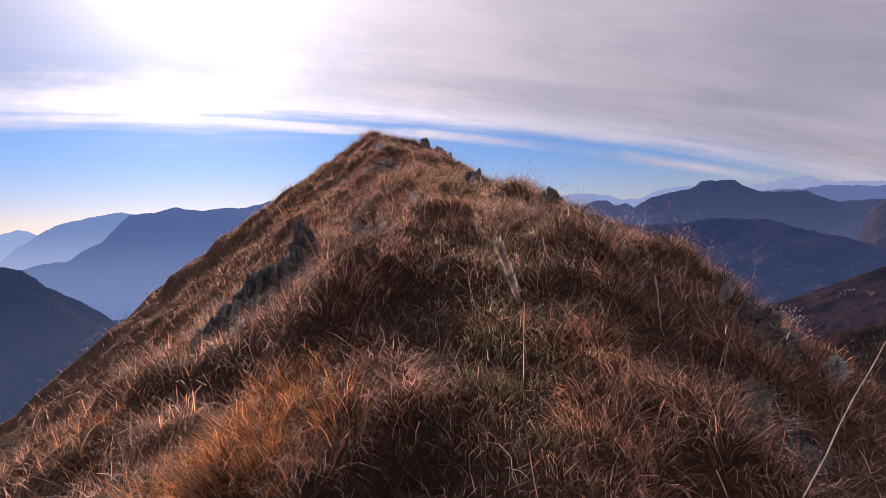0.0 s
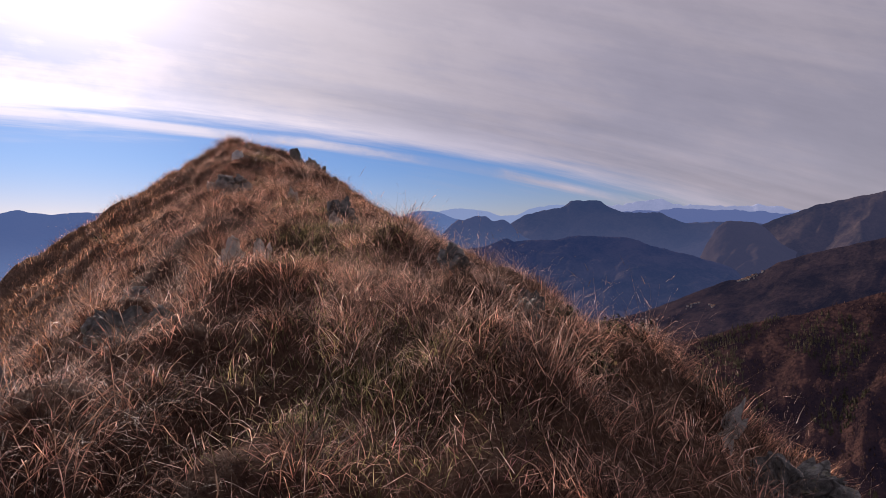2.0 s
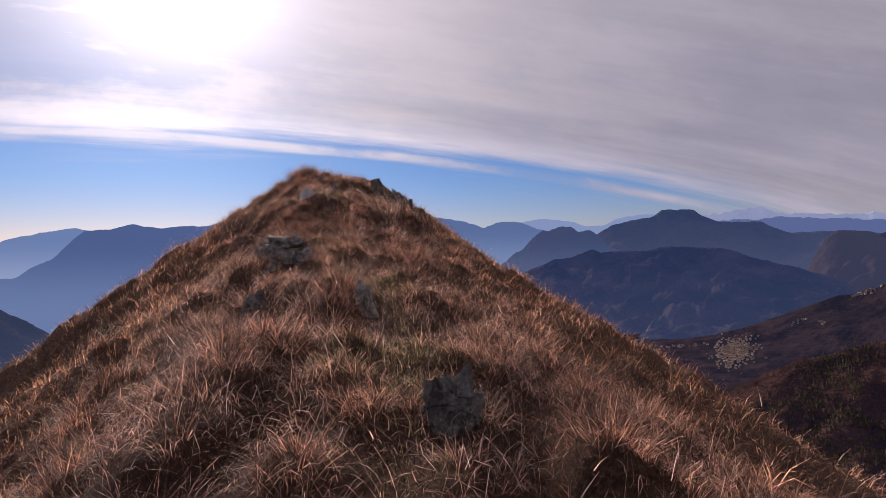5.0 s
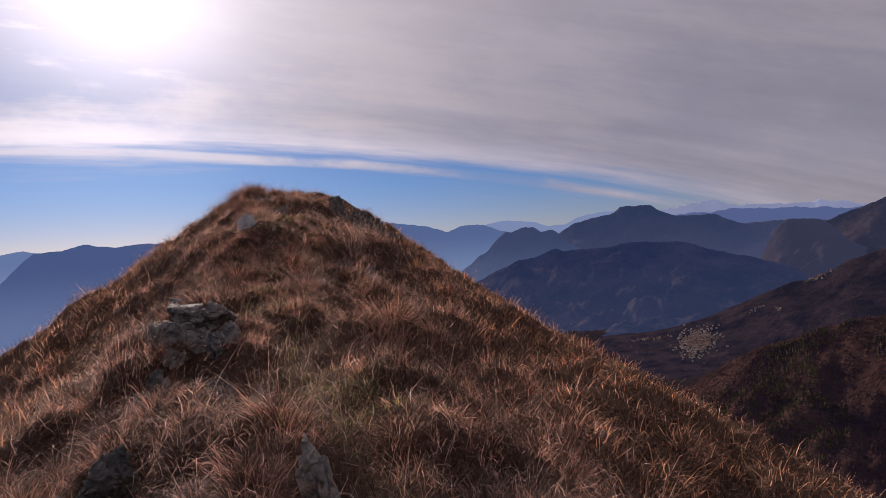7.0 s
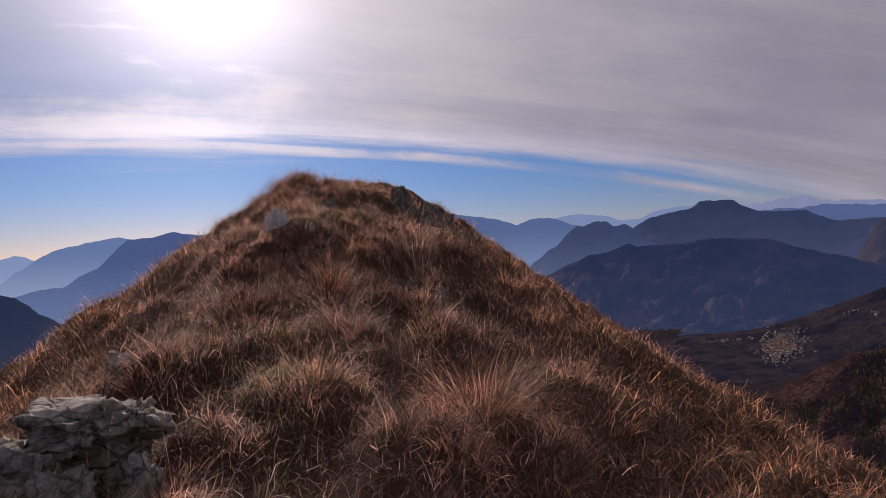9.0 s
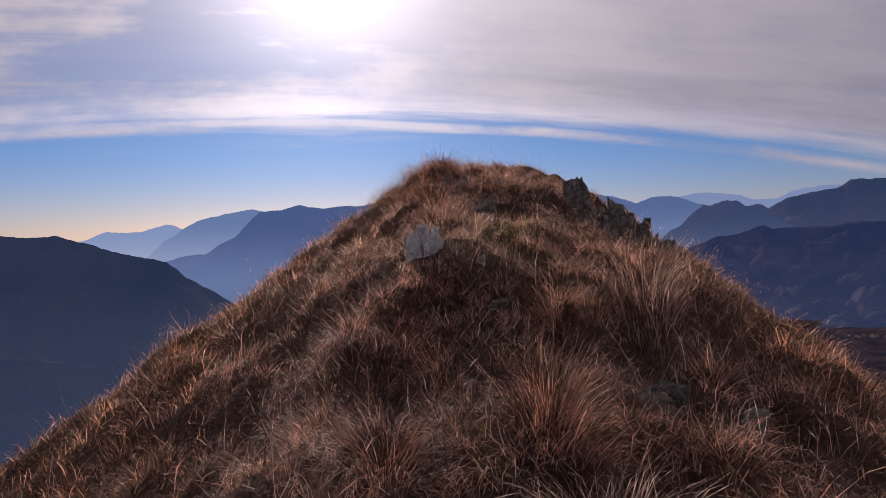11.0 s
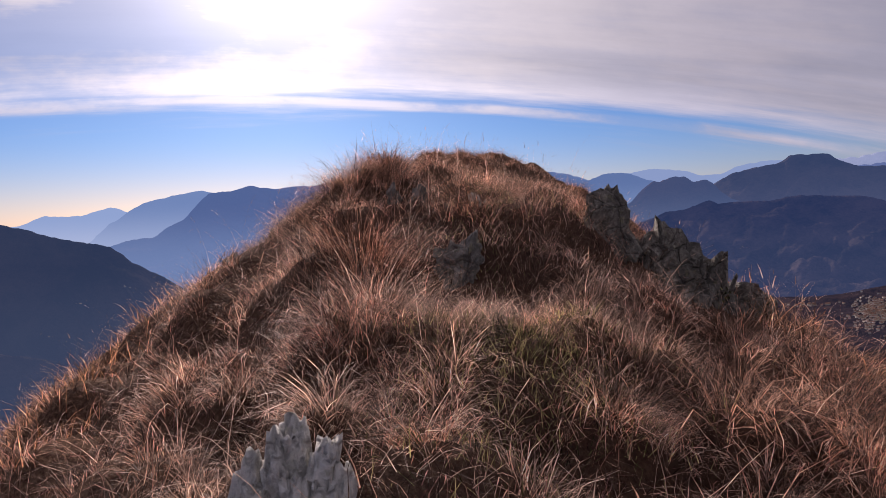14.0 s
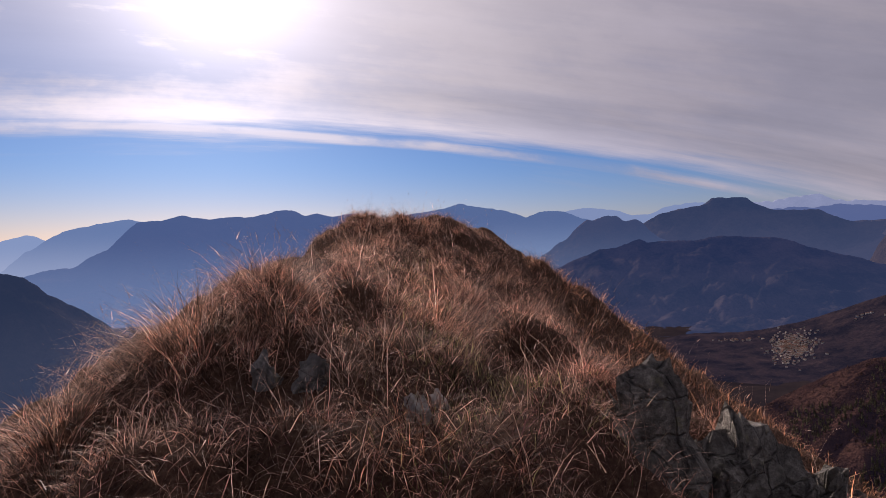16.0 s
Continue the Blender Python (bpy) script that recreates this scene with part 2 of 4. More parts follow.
WOOD, n = material("weathered_wood")
p = n.add("ShaderNodeTexCoord").outputs["Object"]
g = n.noise(n.add("ShaderNodeMapping", Vector=p, Scale=(60.0, 60.0, 5.0)).outputs[0], 1.0, 5.0)
finish(n, n.add("ShaderNodeBsdfPrincipled", Base_Color=n.ramp(g, [(0.3, (0.34, 0.26, 0.17)), (0.7, (0.68, 0.58, 0.43))]), Roughness=0.8, Normal=n.add("ShaderNodeBump", Strength=0.5, Distance=0.004, Height=g)))


def distance_material(name, low, high, air, veil, scale=0.004, low_air=None, low_top=60.0, across=False):
    """Wooded mountainside: its own surface, mixed with emission that paints the air's haze."""
    m, n = material(name)
    geo = n.add("ShaderNodeNewGeometry")
    p = geo.outputs["Position"]
    a, b = n.noise(p, scale, 7.0, 0.66), n.noise(p, scale * 14, 5.0, 0.7)
    col = n.ramp(n.math("ADD", n.math("MULTIPLY", a, 0.78), n.math("MULTIPLY", b, 0.22)), [(0.40, low), (0.60, high)])
    bump = n.add("ShaderNodeBump", Strength=1.0, Distance=30.0, Height=a)
    ground_part = n.add("ShaderNodeBsdfPrincipled", Base_Color=col, Roughness=0.95, Normal=bump)
    ground_part.inputs["Specular IOR Level"].default_value = 0.0
    if not veil:
        finish(n, ground_part)
        return m
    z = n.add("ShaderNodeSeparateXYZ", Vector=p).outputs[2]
    # painted haze graded by height, on the valley floor from left to right
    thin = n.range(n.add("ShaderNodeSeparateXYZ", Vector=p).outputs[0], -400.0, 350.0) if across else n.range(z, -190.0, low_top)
    haze_glow = n.add("ShaderNodeEmission", Color=n.mix(thin, low_air or air, air), Strength=1.0)
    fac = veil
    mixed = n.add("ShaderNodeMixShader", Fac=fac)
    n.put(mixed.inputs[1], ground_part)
    n.put(mixed.inputs[2], haze_glow)
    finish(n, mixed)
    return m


BROWN, OAK, PINE = (0.045, 0.03, 0.022), (0.20, 0.12, 0.07), (0.012, 0.016, 0.012)
# air and low_air paint haze as emission; veil is its share
FAR = {
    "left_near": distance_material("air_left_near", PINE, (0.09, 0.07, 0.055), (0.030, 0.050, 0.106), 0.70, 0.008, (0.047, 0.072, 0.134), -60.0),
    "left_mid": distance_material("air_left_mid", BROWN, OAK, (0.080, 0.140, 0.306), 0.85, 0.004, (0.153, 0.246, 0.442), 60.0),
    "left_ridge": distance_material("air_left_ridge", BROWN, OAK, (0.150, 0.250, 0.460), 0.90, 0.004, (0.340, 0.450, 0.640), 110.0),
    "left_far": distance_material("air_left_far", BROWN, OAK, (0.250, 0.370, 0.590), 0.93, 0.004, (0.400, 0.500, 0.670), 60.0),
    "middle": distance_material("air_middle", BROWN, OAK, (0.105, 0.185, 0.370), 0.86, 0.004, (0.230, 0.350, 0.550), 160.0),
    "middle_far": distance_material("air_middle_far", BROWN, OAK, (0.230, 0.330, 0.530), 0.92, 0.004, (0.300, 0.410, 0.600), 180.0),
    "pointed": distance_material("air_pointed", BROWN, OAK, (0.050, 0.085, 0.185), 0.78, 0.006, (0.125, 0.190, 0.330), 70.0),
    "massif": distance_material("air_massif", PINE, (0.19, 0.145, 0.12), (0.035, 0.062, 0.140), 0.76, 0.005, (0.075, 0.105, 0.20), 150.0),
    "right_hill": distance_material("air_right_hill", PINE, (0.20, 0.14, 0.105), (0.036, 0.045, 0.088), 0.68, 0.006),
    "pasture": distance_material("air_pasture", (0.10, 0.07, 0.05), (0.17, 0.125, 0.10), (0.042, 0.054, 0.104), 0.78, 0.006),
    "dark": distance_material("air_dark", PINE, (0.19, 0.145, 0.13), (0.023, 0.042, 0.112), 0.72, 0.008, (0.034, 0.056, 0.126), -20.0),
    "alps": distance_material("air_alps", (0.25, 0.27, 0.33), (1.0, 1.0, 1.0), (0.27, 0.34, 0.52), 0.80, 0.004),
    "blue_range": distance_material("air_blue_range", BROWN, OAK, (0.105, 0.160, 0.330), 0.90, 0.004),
    # nearer slopes and valley floor, haze painted on them as emission too
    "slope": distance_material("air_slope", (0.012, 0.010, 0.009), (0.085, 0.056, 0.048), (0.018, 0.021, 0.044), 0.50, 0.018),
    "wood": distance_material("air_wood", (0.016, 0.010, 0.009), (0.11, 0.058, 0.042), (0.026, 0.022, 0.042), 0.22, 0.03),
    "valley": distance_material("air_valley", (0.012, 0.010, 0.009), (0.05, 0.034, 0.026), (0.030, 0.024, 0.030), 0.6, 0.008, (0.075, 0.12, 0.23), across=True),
}


# ---- tools ----
def part(name, bm, mat, parent=None, label=""):
    me = bpy.data.meshes.new(name)
    bm.to_mesh(me)
    bm.free()
    me.materials.append(mat)
    ob = new(name, me)
    if parent:
        ob.parent = parent
    if label:
        ob["label"] = label
    return ob


def sheet(name, verts, faces_quads, faces_tris, mat, smooth=False):
    """A mesh from whole arrays of corners, quads and triangles."""
    me = bpy.data.meshes.new(name)
    nq, nt = len(faces_quads), len(faces_tris)
    me.vertices.add(len(verts))
    me.vertices.foreach_set("co", np.ascontiguousarray(verts, dtype=np.float32).ravel())
    me.loops.add(4 * nq + 3 * nt)
    me.polygons.add(nq + nt)
    idx = np.concatenate([np.asarray(faces_quads, dtype=np.int32).ravel(), np.asarray(faces_tris, dtype=np.int32).ravel()])
    me.loops.foreach_set("vertex_index", idx)
    me.polygons.foreach_set("loop_start", np.concatenate([np.arange(nq) * 4, 4 * nq + np.arange(nt) * 3]).astype(np.int32))
    me.polygons.foreach_set("use_smooth", np.full(nq + nt, smooth))
    me.update(calc_edges=True)
    me.materials.append(mat)
    return new(name, me)


NO_FACES = np.zeros((0, 4), dtype=np.int32)


def hash2(i, j, seed):
    h = (i.astype(np.int64) * 374761393 + j.astype(np.int64) * 668265263 + seed * 1442695041) & 0xFFFFFFFF
    h = ((h ^ (h >> 13)) * 1274126177) & 0xFFFFFFFF
    return ((h ^ (h >> 16)) & 0xFFFF) / 65535.0


def vnoise(x, y, seed=0):
    """Smooth value noise, 0 to 1."""
    i, j = np.floor(x), np.floor(y)
    u, v = x - i, y - j
    u, v = u * u * (3 - 2 * u), v * v * (3 - 2 * v)
    a, b = hash2(i, j, seed), hash2(i + 1, j, seed)
    c, d = hash2(i, j + 1, seed), hash2(i + 1, j + 1, seed)
    return a + (b - a) * u + (c - a) * v + (a - b - c + d) * u * v


def fractal(x, y, octaves, seed=0, gain=0.5):
    s, amp, tot = 0.0, 1.0, 0.0
    for o in range(octaves):
        s = s + amp * vnoise(x * 2.03 ** o + 13.7 * o, y * 2.03 ** o - 7.1 * o, seed + o)
        tot += amp
        amp *= gain
    return s / tot


def grid_faces(rows, cols):
    a = (np.arange(rows - 1)[:, None] * cols + np.arange(cols - 1)[None, :]).ravel()
    return np.stack([a, a + 1, a + cols + 1, a + cols], axis=1)


# ---- the ridge ----
# y, crest x, crest z, fall to the left, fall to the right, roundness
RIDGE = np.array([
    (-6, 1.79, 1.26, 0.94, 0.75, 1.08), (-2, 2.09, 1.02, 0.92, 0.73, 1.06), (1, 2.14, 1.49, 0.85, 0.72, 1.07),
    (4, 2.55, 2.44, 0.69, 0.83, 1.50), (7, 2.53, 3.00, 0.82, 0.71, 1.31), (10, 2.16, 3.32, 0.76, 0.71, 1.23),
    (13, 1.65, 3.77, 0.64, 0.50, 1.10), (16, 1.48, 4.32, 0.85, 0.50, 1.29), (19, 1.18, 5.29, 0.64, 0.62, 1.14),
    (21.5, 1.14, 5.89, 0.80, 0.81, 1.58), (24, 1.00, 6.11, 0.58, 0.72, 0.79), (27, 1.12, 6.36, 0.81, 0.58, 0.54),
    (29.3, 1.30, 6.86, 0.59, 0.79, 1.64), (32, 1.61, 6.3, 1.02, 0.73, 1.18), (40, 2.27, 4.22, 1.15, 0.90, 1.06)])


def along(k, y):
    s, v = RIDGE[:, 0], RIDGE[:, k]
    yc = np.clip(y, s[0], s[-1])
    i = np.clip(np.searchsorted(s, yc) - 1, 0, len(s) - 2)
    m, h = np.gradient(v, s), s[i + 1] - s[i]
    t = (yc - s[i]) / h
    return (2 * t ** 3 - 3 * t ** 2 + 1) * v[i] + (t ** 3 - 2 * t ** 2 + t) * h * m[i] + (3 * t ** 2 - 2 * t ** 3) * v[i + 1] + (t ** 3 - t ** 2) * h * m[i + 1]


def trail_x(y):
    """The trodden line along the crest."""
    return np.interp(y, [-6, -1, 1, 3, 7, 9.5, 12, 15, 17, 19, 22, 27], [1.8, 1.85, 2.2, 2.5, 2.45, 2.7, 2.2, 1.65, 1.4, 1.5, 1.5, 1.4])


def domes(x, y, cell, seed):
    """Round heads, 0 to 1, of uneven size, close together."""
    u, v = x / cell, y / cell
    i, j = np.floor(u), np.floor(v)
    top = np.zeros_like(u)
    for di in (-1, 0, 1):
        for dj in (-1, 0, 1):
            a, b = i + di, j + dj
            cx, cy = a + 0.1 + 0.8 * hash2(a, b, seed), b + 0.1 + 0.8 * hash2(a, b, seed + 1)
            size = 0.45 + 0.55 * hash2(a, b, seed + 2)
            d2 = ((u - cx) ** 2 + (v - cy) ** 2) / (0.8 * size) ** 2
            top = np.maximum(top, size * np.sqrt(np.maximum(1 - d2, 0)))
    return top


def mounds(x, y):
    """Hummocks of old turf, with hollows between them."""
    return 0.26 * (fractal(x / 1.2, y / 1.2, 2, 5) - 0.5) + 0.36 * (domes(x, y, 0.62, 9) - 0.5) + 0.15 * (domes(x, y, 0.27, 19) - 0.5)


# where rock comes through the turf: x, y, reach
ROCKY = [(0.98, 17.66, 0.30), (1.22, 12.82, 0.36), (1.95, 5.5, 0.36), (0.62, 4.2, 0.5), (0.92, 4.2, 0.40), (0.75, 3.85, 0.30), (0.08, 4.1, 0.36), (3.08, 21.15, 0.52), (2.9, 20.6, 0.38), (2.50, 21.25, 0.30), (3.5, 21.5, 0.40), (1.23, 10.62, 0.22), (2.35, 10.0, 0.18), (1.99, 10.95, 0.16), (1.12, 11.85, 0.22), (1.59, 11.75, 0.2), (1.30, 19.85, 0.40), (0.8, 21.3, 0.26), (2.66, 6.5, 0.2),  (3.6, 1.7, 0.4), (4.6, 3.6, 0.4), (1.46, 4.5, 0.3), (3.75, 4.8, 0.22), (1.6, 17.2, 0.2)]


def cleared(x, y):
    o = np.zeros_like(x)
    for rx, ry, rr in ROCKY:
        o = np.maximum(o, np.exp(-((x - rx) ** 2 + (y - ry) ** 2) / rr ** 2))
    return o


def hill(x, y, bumps=1.0):
    x, y = np.asarray(x, dtype=float), np.asarray(y, dtype=float)
    u, w = x - along(1, y), along(5, y)
    r = np.sqrt(u * u + w * w) - w
    z = along(2, y) - np.where(u < 0, along(3, y), along(4, y)) * r
    z = z - np.where(u < 0, 0.035 * np.minimum(np.maximum(-u - 4.0, 0), 12) ** 2 * np.clip((9 - y) / 5, 0, 1), 0)
    z = z - np.where(u > 0, 0.020 * np.minimum(np.maximum(u - 4.0, 0), 12) ** 2, 0.016 * np.minimum(np.maximum(-u - 4.0, 0), 12) ** 2)
    z = z - 0.32 * np.maximum(-6 - y, 0) - 0.62 * np.maximum(y - 40, 0)
    z = z + 0.27 * np.exp(-((x - 0.95) ** 2 + (y - 17.75) ** 2) / 0.4)
    z = z + 0.30 * np.exp(-((x - 0.1) / 0.9) ** 2 - ((y - 22.3) / 1.2) ** 2)
    z = z + 0.12 * np.exp(-((x - 1.45) / 0.5) ** 2 - ((y - 3.0) / 0.55) ** 2)
    z = z - 0.26 * np.exp(-((x - 1.42) ** 2 + (y - 19.72) ** 2) / 0.14)
    z = z + 0.13 * np.exp(-((x - 1.2) / 0.42) ** 2 - ((y - 12.42) / 0.28) ** 2)
    z = z - 0.20 * np.exp(-((x - 2.75) / 0.45) ** 2 - ((y - 20.1) / 0.55) ** 2)
    z = z - 0.34 * np.exp(-((x - 3.0) / 0.42) ** 2 - ((y - 20.85) / 0.42) ** 2)
    z = z + 0.14 * np.exp(-((x - 4.4) / 0.35) ** 2 - ((y - 4.35) / 0.4) ** 2)
    near = np.exp(-((x - trail_x(y)) / 0.36) ** 2)
    lumps = mounds(x, y)
    open_ground = cleared(x, y)
    lumps = lumps * (1 - open_ground) - 0.10 * open_ground
    return z + bumps * lumps * (1 - 0.7 * near) - bumps * 0.05 * near


xs = np.concatenate([-4.2 - np.geomspace(0.2, 260, 46)[::-1], np.arange(-4.2, 8.21, 0.10), 8.2 + np.geomspace(0.2, 300, 48)])
ys = np.concatenate([-5.2 - np.geomspace(0.2, 90, 22)[::-1], np.arange(-5.2, 31.01, 0.10), 31 + np.geomspace(0.2, 160, 26)])
gx, gy = np.meshgrid(xs, ys)
gz = hill(gx, gy)
ridge_ground = sheet("ground", np.stack([gx, gy, gz], axis=-1).reshape(-1, 3), grid_faces(len(ys), len(xs)), np.zeros((0, 3)), SOIL, True)
tagged(ridge_ground, "steep grassy mountain ridge of brown soil and thatch", "ridge", kind="structure")

# ---- the far country ----
EYE = (1.9, 8.0, 4.2)


def mountain(name, mat, label, profile, far, front, foot, rough=1.0, seed=0, step=0.2, back=260.0, ravines=0.22):
    """A mountain chain: crest heights over the horizon by bearing, at a distance, with ravined slopes down to its foot."""
    b0, b1 = profile[0][0], profile[-1][0]
    bs = np.arange(b0, b1 + step, step)
    el = np.interp(bs, [q[0] for q in profile], [q[1] for q in profile])
    ease = np.convolve(np.pad(el, 1, mode="edge"), np.ones(3) / 3, mode="valid")
    el = 0.4 * ease + 0.6 * el
    el = el + rough * 0.28 * (fractal(bs * 1.3, bs * 0 + seed, 5, seed, 0.6) - 0.5) + rough * 0.15 * (fractal(bs * 3.1, bs * 0 + 5.0, 4, seed + 3, 0.65) - 0.5)
    vs = np.concatenate([np.linspace(0, 1, 60), 1 + np.linspace(0.1, 1, 4)])
    B, V = np.meshgrid(np.radians(bs), vs)
    crest = EYE[2] + far * np.tan(np.radians(el))[None, :]
    up = np.clip(V, 0, 1)
    d = far - front * (1 - up) + np.where(V > 1, (V - 1) * back, 0)
    z = foot + (crest - foot) * (0.25 * up + 0.75 * up ** 1.35)
    s = far * 0.075
    wob = 1.6 * (fractal(B * far / s * 0.7, d / s * 0.9, 3, seed + 17) - 0.5)
    rav = np.minimum(np.abs(fractal(B * far / s + wob, d / s * 0.8 + wob, 5, seed + 11, 0.55) - 0.5) * 3.4, 1)
    amp = (crest - foot) * ravines * np.sin(np.pi * up) ** 0.8
    z = z - amp * (0.9 - rav) * min(rough, 1.0)
    d = d + front * 0.10 * (fractal(B * far / s * 0.6, V * 3, 3, seed + 23) - 0.5) * np.sin(np.pi * up)
    z = np.where(V > 1, crest - (V - 1) * back * 0.7, z)
    pts = np.stack([EYE[0] + d * np.sin(B), EYE[1] + d * np.cos(B), z], axis=-1).reshape(-1, 3)
    ob = sheet(name, pts, grid_faces(len(vs), len(bs)), np.zeros((0, 3)), mat, True)
    return tagged(ob, label, "mountain", kind="structure")


# the valley floor reaches the horizon
rr, aa = np.meshgrid(np.geomspace(250, 4900, 40), np.linspace(-math.pi, math.pi, 181))
flat = np.stack([EYE[0] + rr * np.sin(aa), EYE[1] + rr * np.cos(aa), -238 + 14 * (fractal(rr * np.sin(aa) / 160, rr * np.cos(aa) / 160, 3, 71) - 0.5)], axis=-1)
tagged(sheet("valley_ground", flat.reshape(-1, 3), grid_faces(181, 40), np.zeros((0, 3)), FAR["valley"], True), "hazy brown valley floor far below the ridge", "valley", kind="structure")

# the blue of these ranges is haze painted in their materials
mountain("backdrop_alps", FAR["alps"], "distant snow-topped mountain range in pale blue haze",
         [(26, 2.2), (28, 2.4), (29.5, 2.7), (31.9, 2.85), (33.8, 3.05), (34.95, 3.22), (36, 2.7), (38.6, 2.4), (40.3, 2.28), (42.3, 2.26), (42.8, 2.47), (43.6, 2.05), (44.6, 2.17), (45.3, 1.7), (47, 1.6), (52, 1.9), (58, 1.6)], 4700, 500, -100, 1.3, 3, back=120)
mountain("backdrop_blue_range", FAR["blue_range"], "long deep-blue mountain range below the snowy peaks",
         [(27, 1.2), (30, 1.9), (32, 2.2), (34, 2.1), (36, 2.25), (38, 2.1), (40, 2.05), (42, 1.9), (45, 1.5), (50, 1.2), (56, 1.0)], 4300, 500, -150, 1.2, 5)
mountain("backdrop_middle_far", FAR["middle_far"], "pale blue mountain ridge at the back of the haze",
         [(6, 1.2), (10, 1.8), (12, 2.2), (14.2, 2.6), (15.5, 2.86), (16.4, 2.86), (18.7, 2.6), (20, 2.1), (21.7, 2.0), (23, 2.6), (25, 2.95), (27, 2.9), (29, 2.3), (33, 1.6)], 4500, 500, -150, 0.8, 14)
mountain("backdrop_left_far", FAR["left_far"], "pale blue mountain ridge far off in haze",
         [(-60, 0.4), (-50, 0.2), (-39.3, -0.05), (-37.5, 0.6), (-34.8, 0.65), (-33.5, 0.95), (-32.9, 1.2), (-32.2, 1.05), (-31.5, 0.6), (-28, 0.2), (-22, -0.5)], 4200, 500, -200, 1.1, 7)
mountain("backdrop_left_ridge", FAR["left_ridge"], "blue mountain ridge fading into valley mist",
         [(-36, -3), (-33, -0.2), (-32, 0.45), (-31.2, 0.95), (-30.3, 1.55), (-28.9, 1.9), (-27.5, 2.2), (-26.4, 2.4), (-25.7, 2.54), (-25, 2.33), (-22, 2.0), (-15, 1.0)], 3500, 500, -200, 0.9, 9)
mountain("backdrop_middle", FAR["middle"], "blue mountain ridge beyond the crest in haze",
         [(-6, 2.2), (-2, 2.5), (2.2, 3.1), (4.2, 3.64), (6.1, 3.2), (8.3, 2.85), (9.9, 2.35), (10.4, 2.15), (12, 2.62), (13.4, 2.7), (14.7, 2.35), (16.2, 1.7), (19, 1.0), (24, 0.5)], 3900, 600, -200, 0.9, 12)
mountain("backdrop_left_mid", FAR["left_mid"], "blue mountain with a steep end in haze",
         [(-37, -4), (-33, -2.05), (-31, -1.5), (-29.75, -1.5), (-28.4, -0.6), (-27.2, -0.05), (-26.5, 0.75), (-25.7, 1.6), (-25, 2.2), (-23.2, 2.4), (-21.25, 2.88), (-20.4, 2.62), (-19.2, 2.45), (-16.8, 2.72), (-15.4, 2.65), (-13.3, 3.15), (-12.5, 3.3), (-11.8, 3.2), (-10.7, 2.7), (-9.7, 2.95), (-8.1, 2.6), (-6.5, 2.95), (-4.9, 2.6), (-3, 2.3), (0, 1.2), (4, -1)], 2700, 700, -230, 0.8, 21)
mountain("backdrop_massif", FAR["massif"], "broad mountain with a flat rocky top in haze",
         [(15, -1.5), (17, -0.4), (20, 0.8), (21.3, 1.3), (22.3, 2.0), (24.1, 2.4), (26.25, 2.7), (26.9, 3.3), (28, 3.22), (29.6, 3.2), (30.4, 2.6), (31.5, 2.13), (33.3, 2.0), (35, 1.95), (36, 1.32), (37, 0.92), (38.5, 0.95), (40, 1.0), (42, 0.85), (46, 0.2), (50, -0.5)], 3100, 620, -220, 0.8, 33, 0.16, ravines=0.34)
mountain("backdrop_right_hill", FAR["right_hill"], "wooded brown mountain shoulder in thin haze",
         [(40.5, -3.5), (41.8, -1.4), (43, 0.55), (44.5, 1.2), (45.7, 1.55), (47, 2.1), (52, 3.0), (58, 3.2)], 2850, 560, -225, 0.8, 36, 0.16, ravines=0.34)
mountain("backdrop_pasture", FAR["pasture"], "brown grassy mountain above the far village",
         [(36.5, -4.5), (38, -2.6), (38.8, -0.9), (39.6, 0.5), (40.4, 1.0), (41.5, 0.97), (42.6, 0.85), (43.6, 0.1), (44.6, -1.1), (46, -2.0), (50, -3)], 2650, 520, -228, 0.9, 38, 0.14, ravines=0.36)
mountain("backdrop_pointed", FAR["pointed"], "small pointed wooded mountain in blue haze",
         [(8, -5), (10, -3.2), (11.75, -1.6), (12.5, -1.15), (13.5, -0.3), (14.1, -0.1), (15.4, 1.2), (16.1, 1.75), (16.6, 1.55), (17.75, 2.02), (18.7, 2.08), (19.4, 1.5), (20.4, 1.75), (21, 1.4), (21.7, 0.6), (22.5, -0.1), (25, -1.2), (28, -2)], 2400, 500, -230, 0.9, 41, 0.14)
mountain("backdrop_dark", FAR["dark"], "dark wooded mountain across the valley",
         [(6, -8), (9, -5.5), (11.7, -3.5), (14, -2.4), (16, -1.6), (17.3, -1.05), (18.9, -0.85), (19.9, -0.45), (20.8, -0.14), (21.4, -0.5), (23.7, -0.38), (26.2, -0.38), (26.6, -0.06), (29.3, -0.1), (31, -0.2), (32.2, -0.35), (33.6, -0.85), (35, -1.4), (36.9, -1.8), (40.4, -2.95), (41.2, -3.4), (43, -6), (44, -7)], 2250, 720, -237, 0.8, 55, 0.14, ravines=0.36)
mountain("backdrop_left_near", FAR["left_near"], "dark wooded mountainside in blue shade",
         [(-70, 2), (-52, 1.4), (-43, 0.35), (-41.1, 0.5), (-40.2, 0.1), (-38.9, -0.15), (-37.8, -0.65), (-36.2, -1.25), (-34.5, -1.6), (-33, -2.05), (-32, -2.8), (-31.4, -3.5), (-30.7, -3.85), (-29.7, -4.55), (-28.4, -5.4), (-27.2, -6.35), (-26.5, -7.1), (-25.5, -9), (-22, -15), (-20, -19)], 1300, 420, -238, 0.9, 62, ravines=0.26)
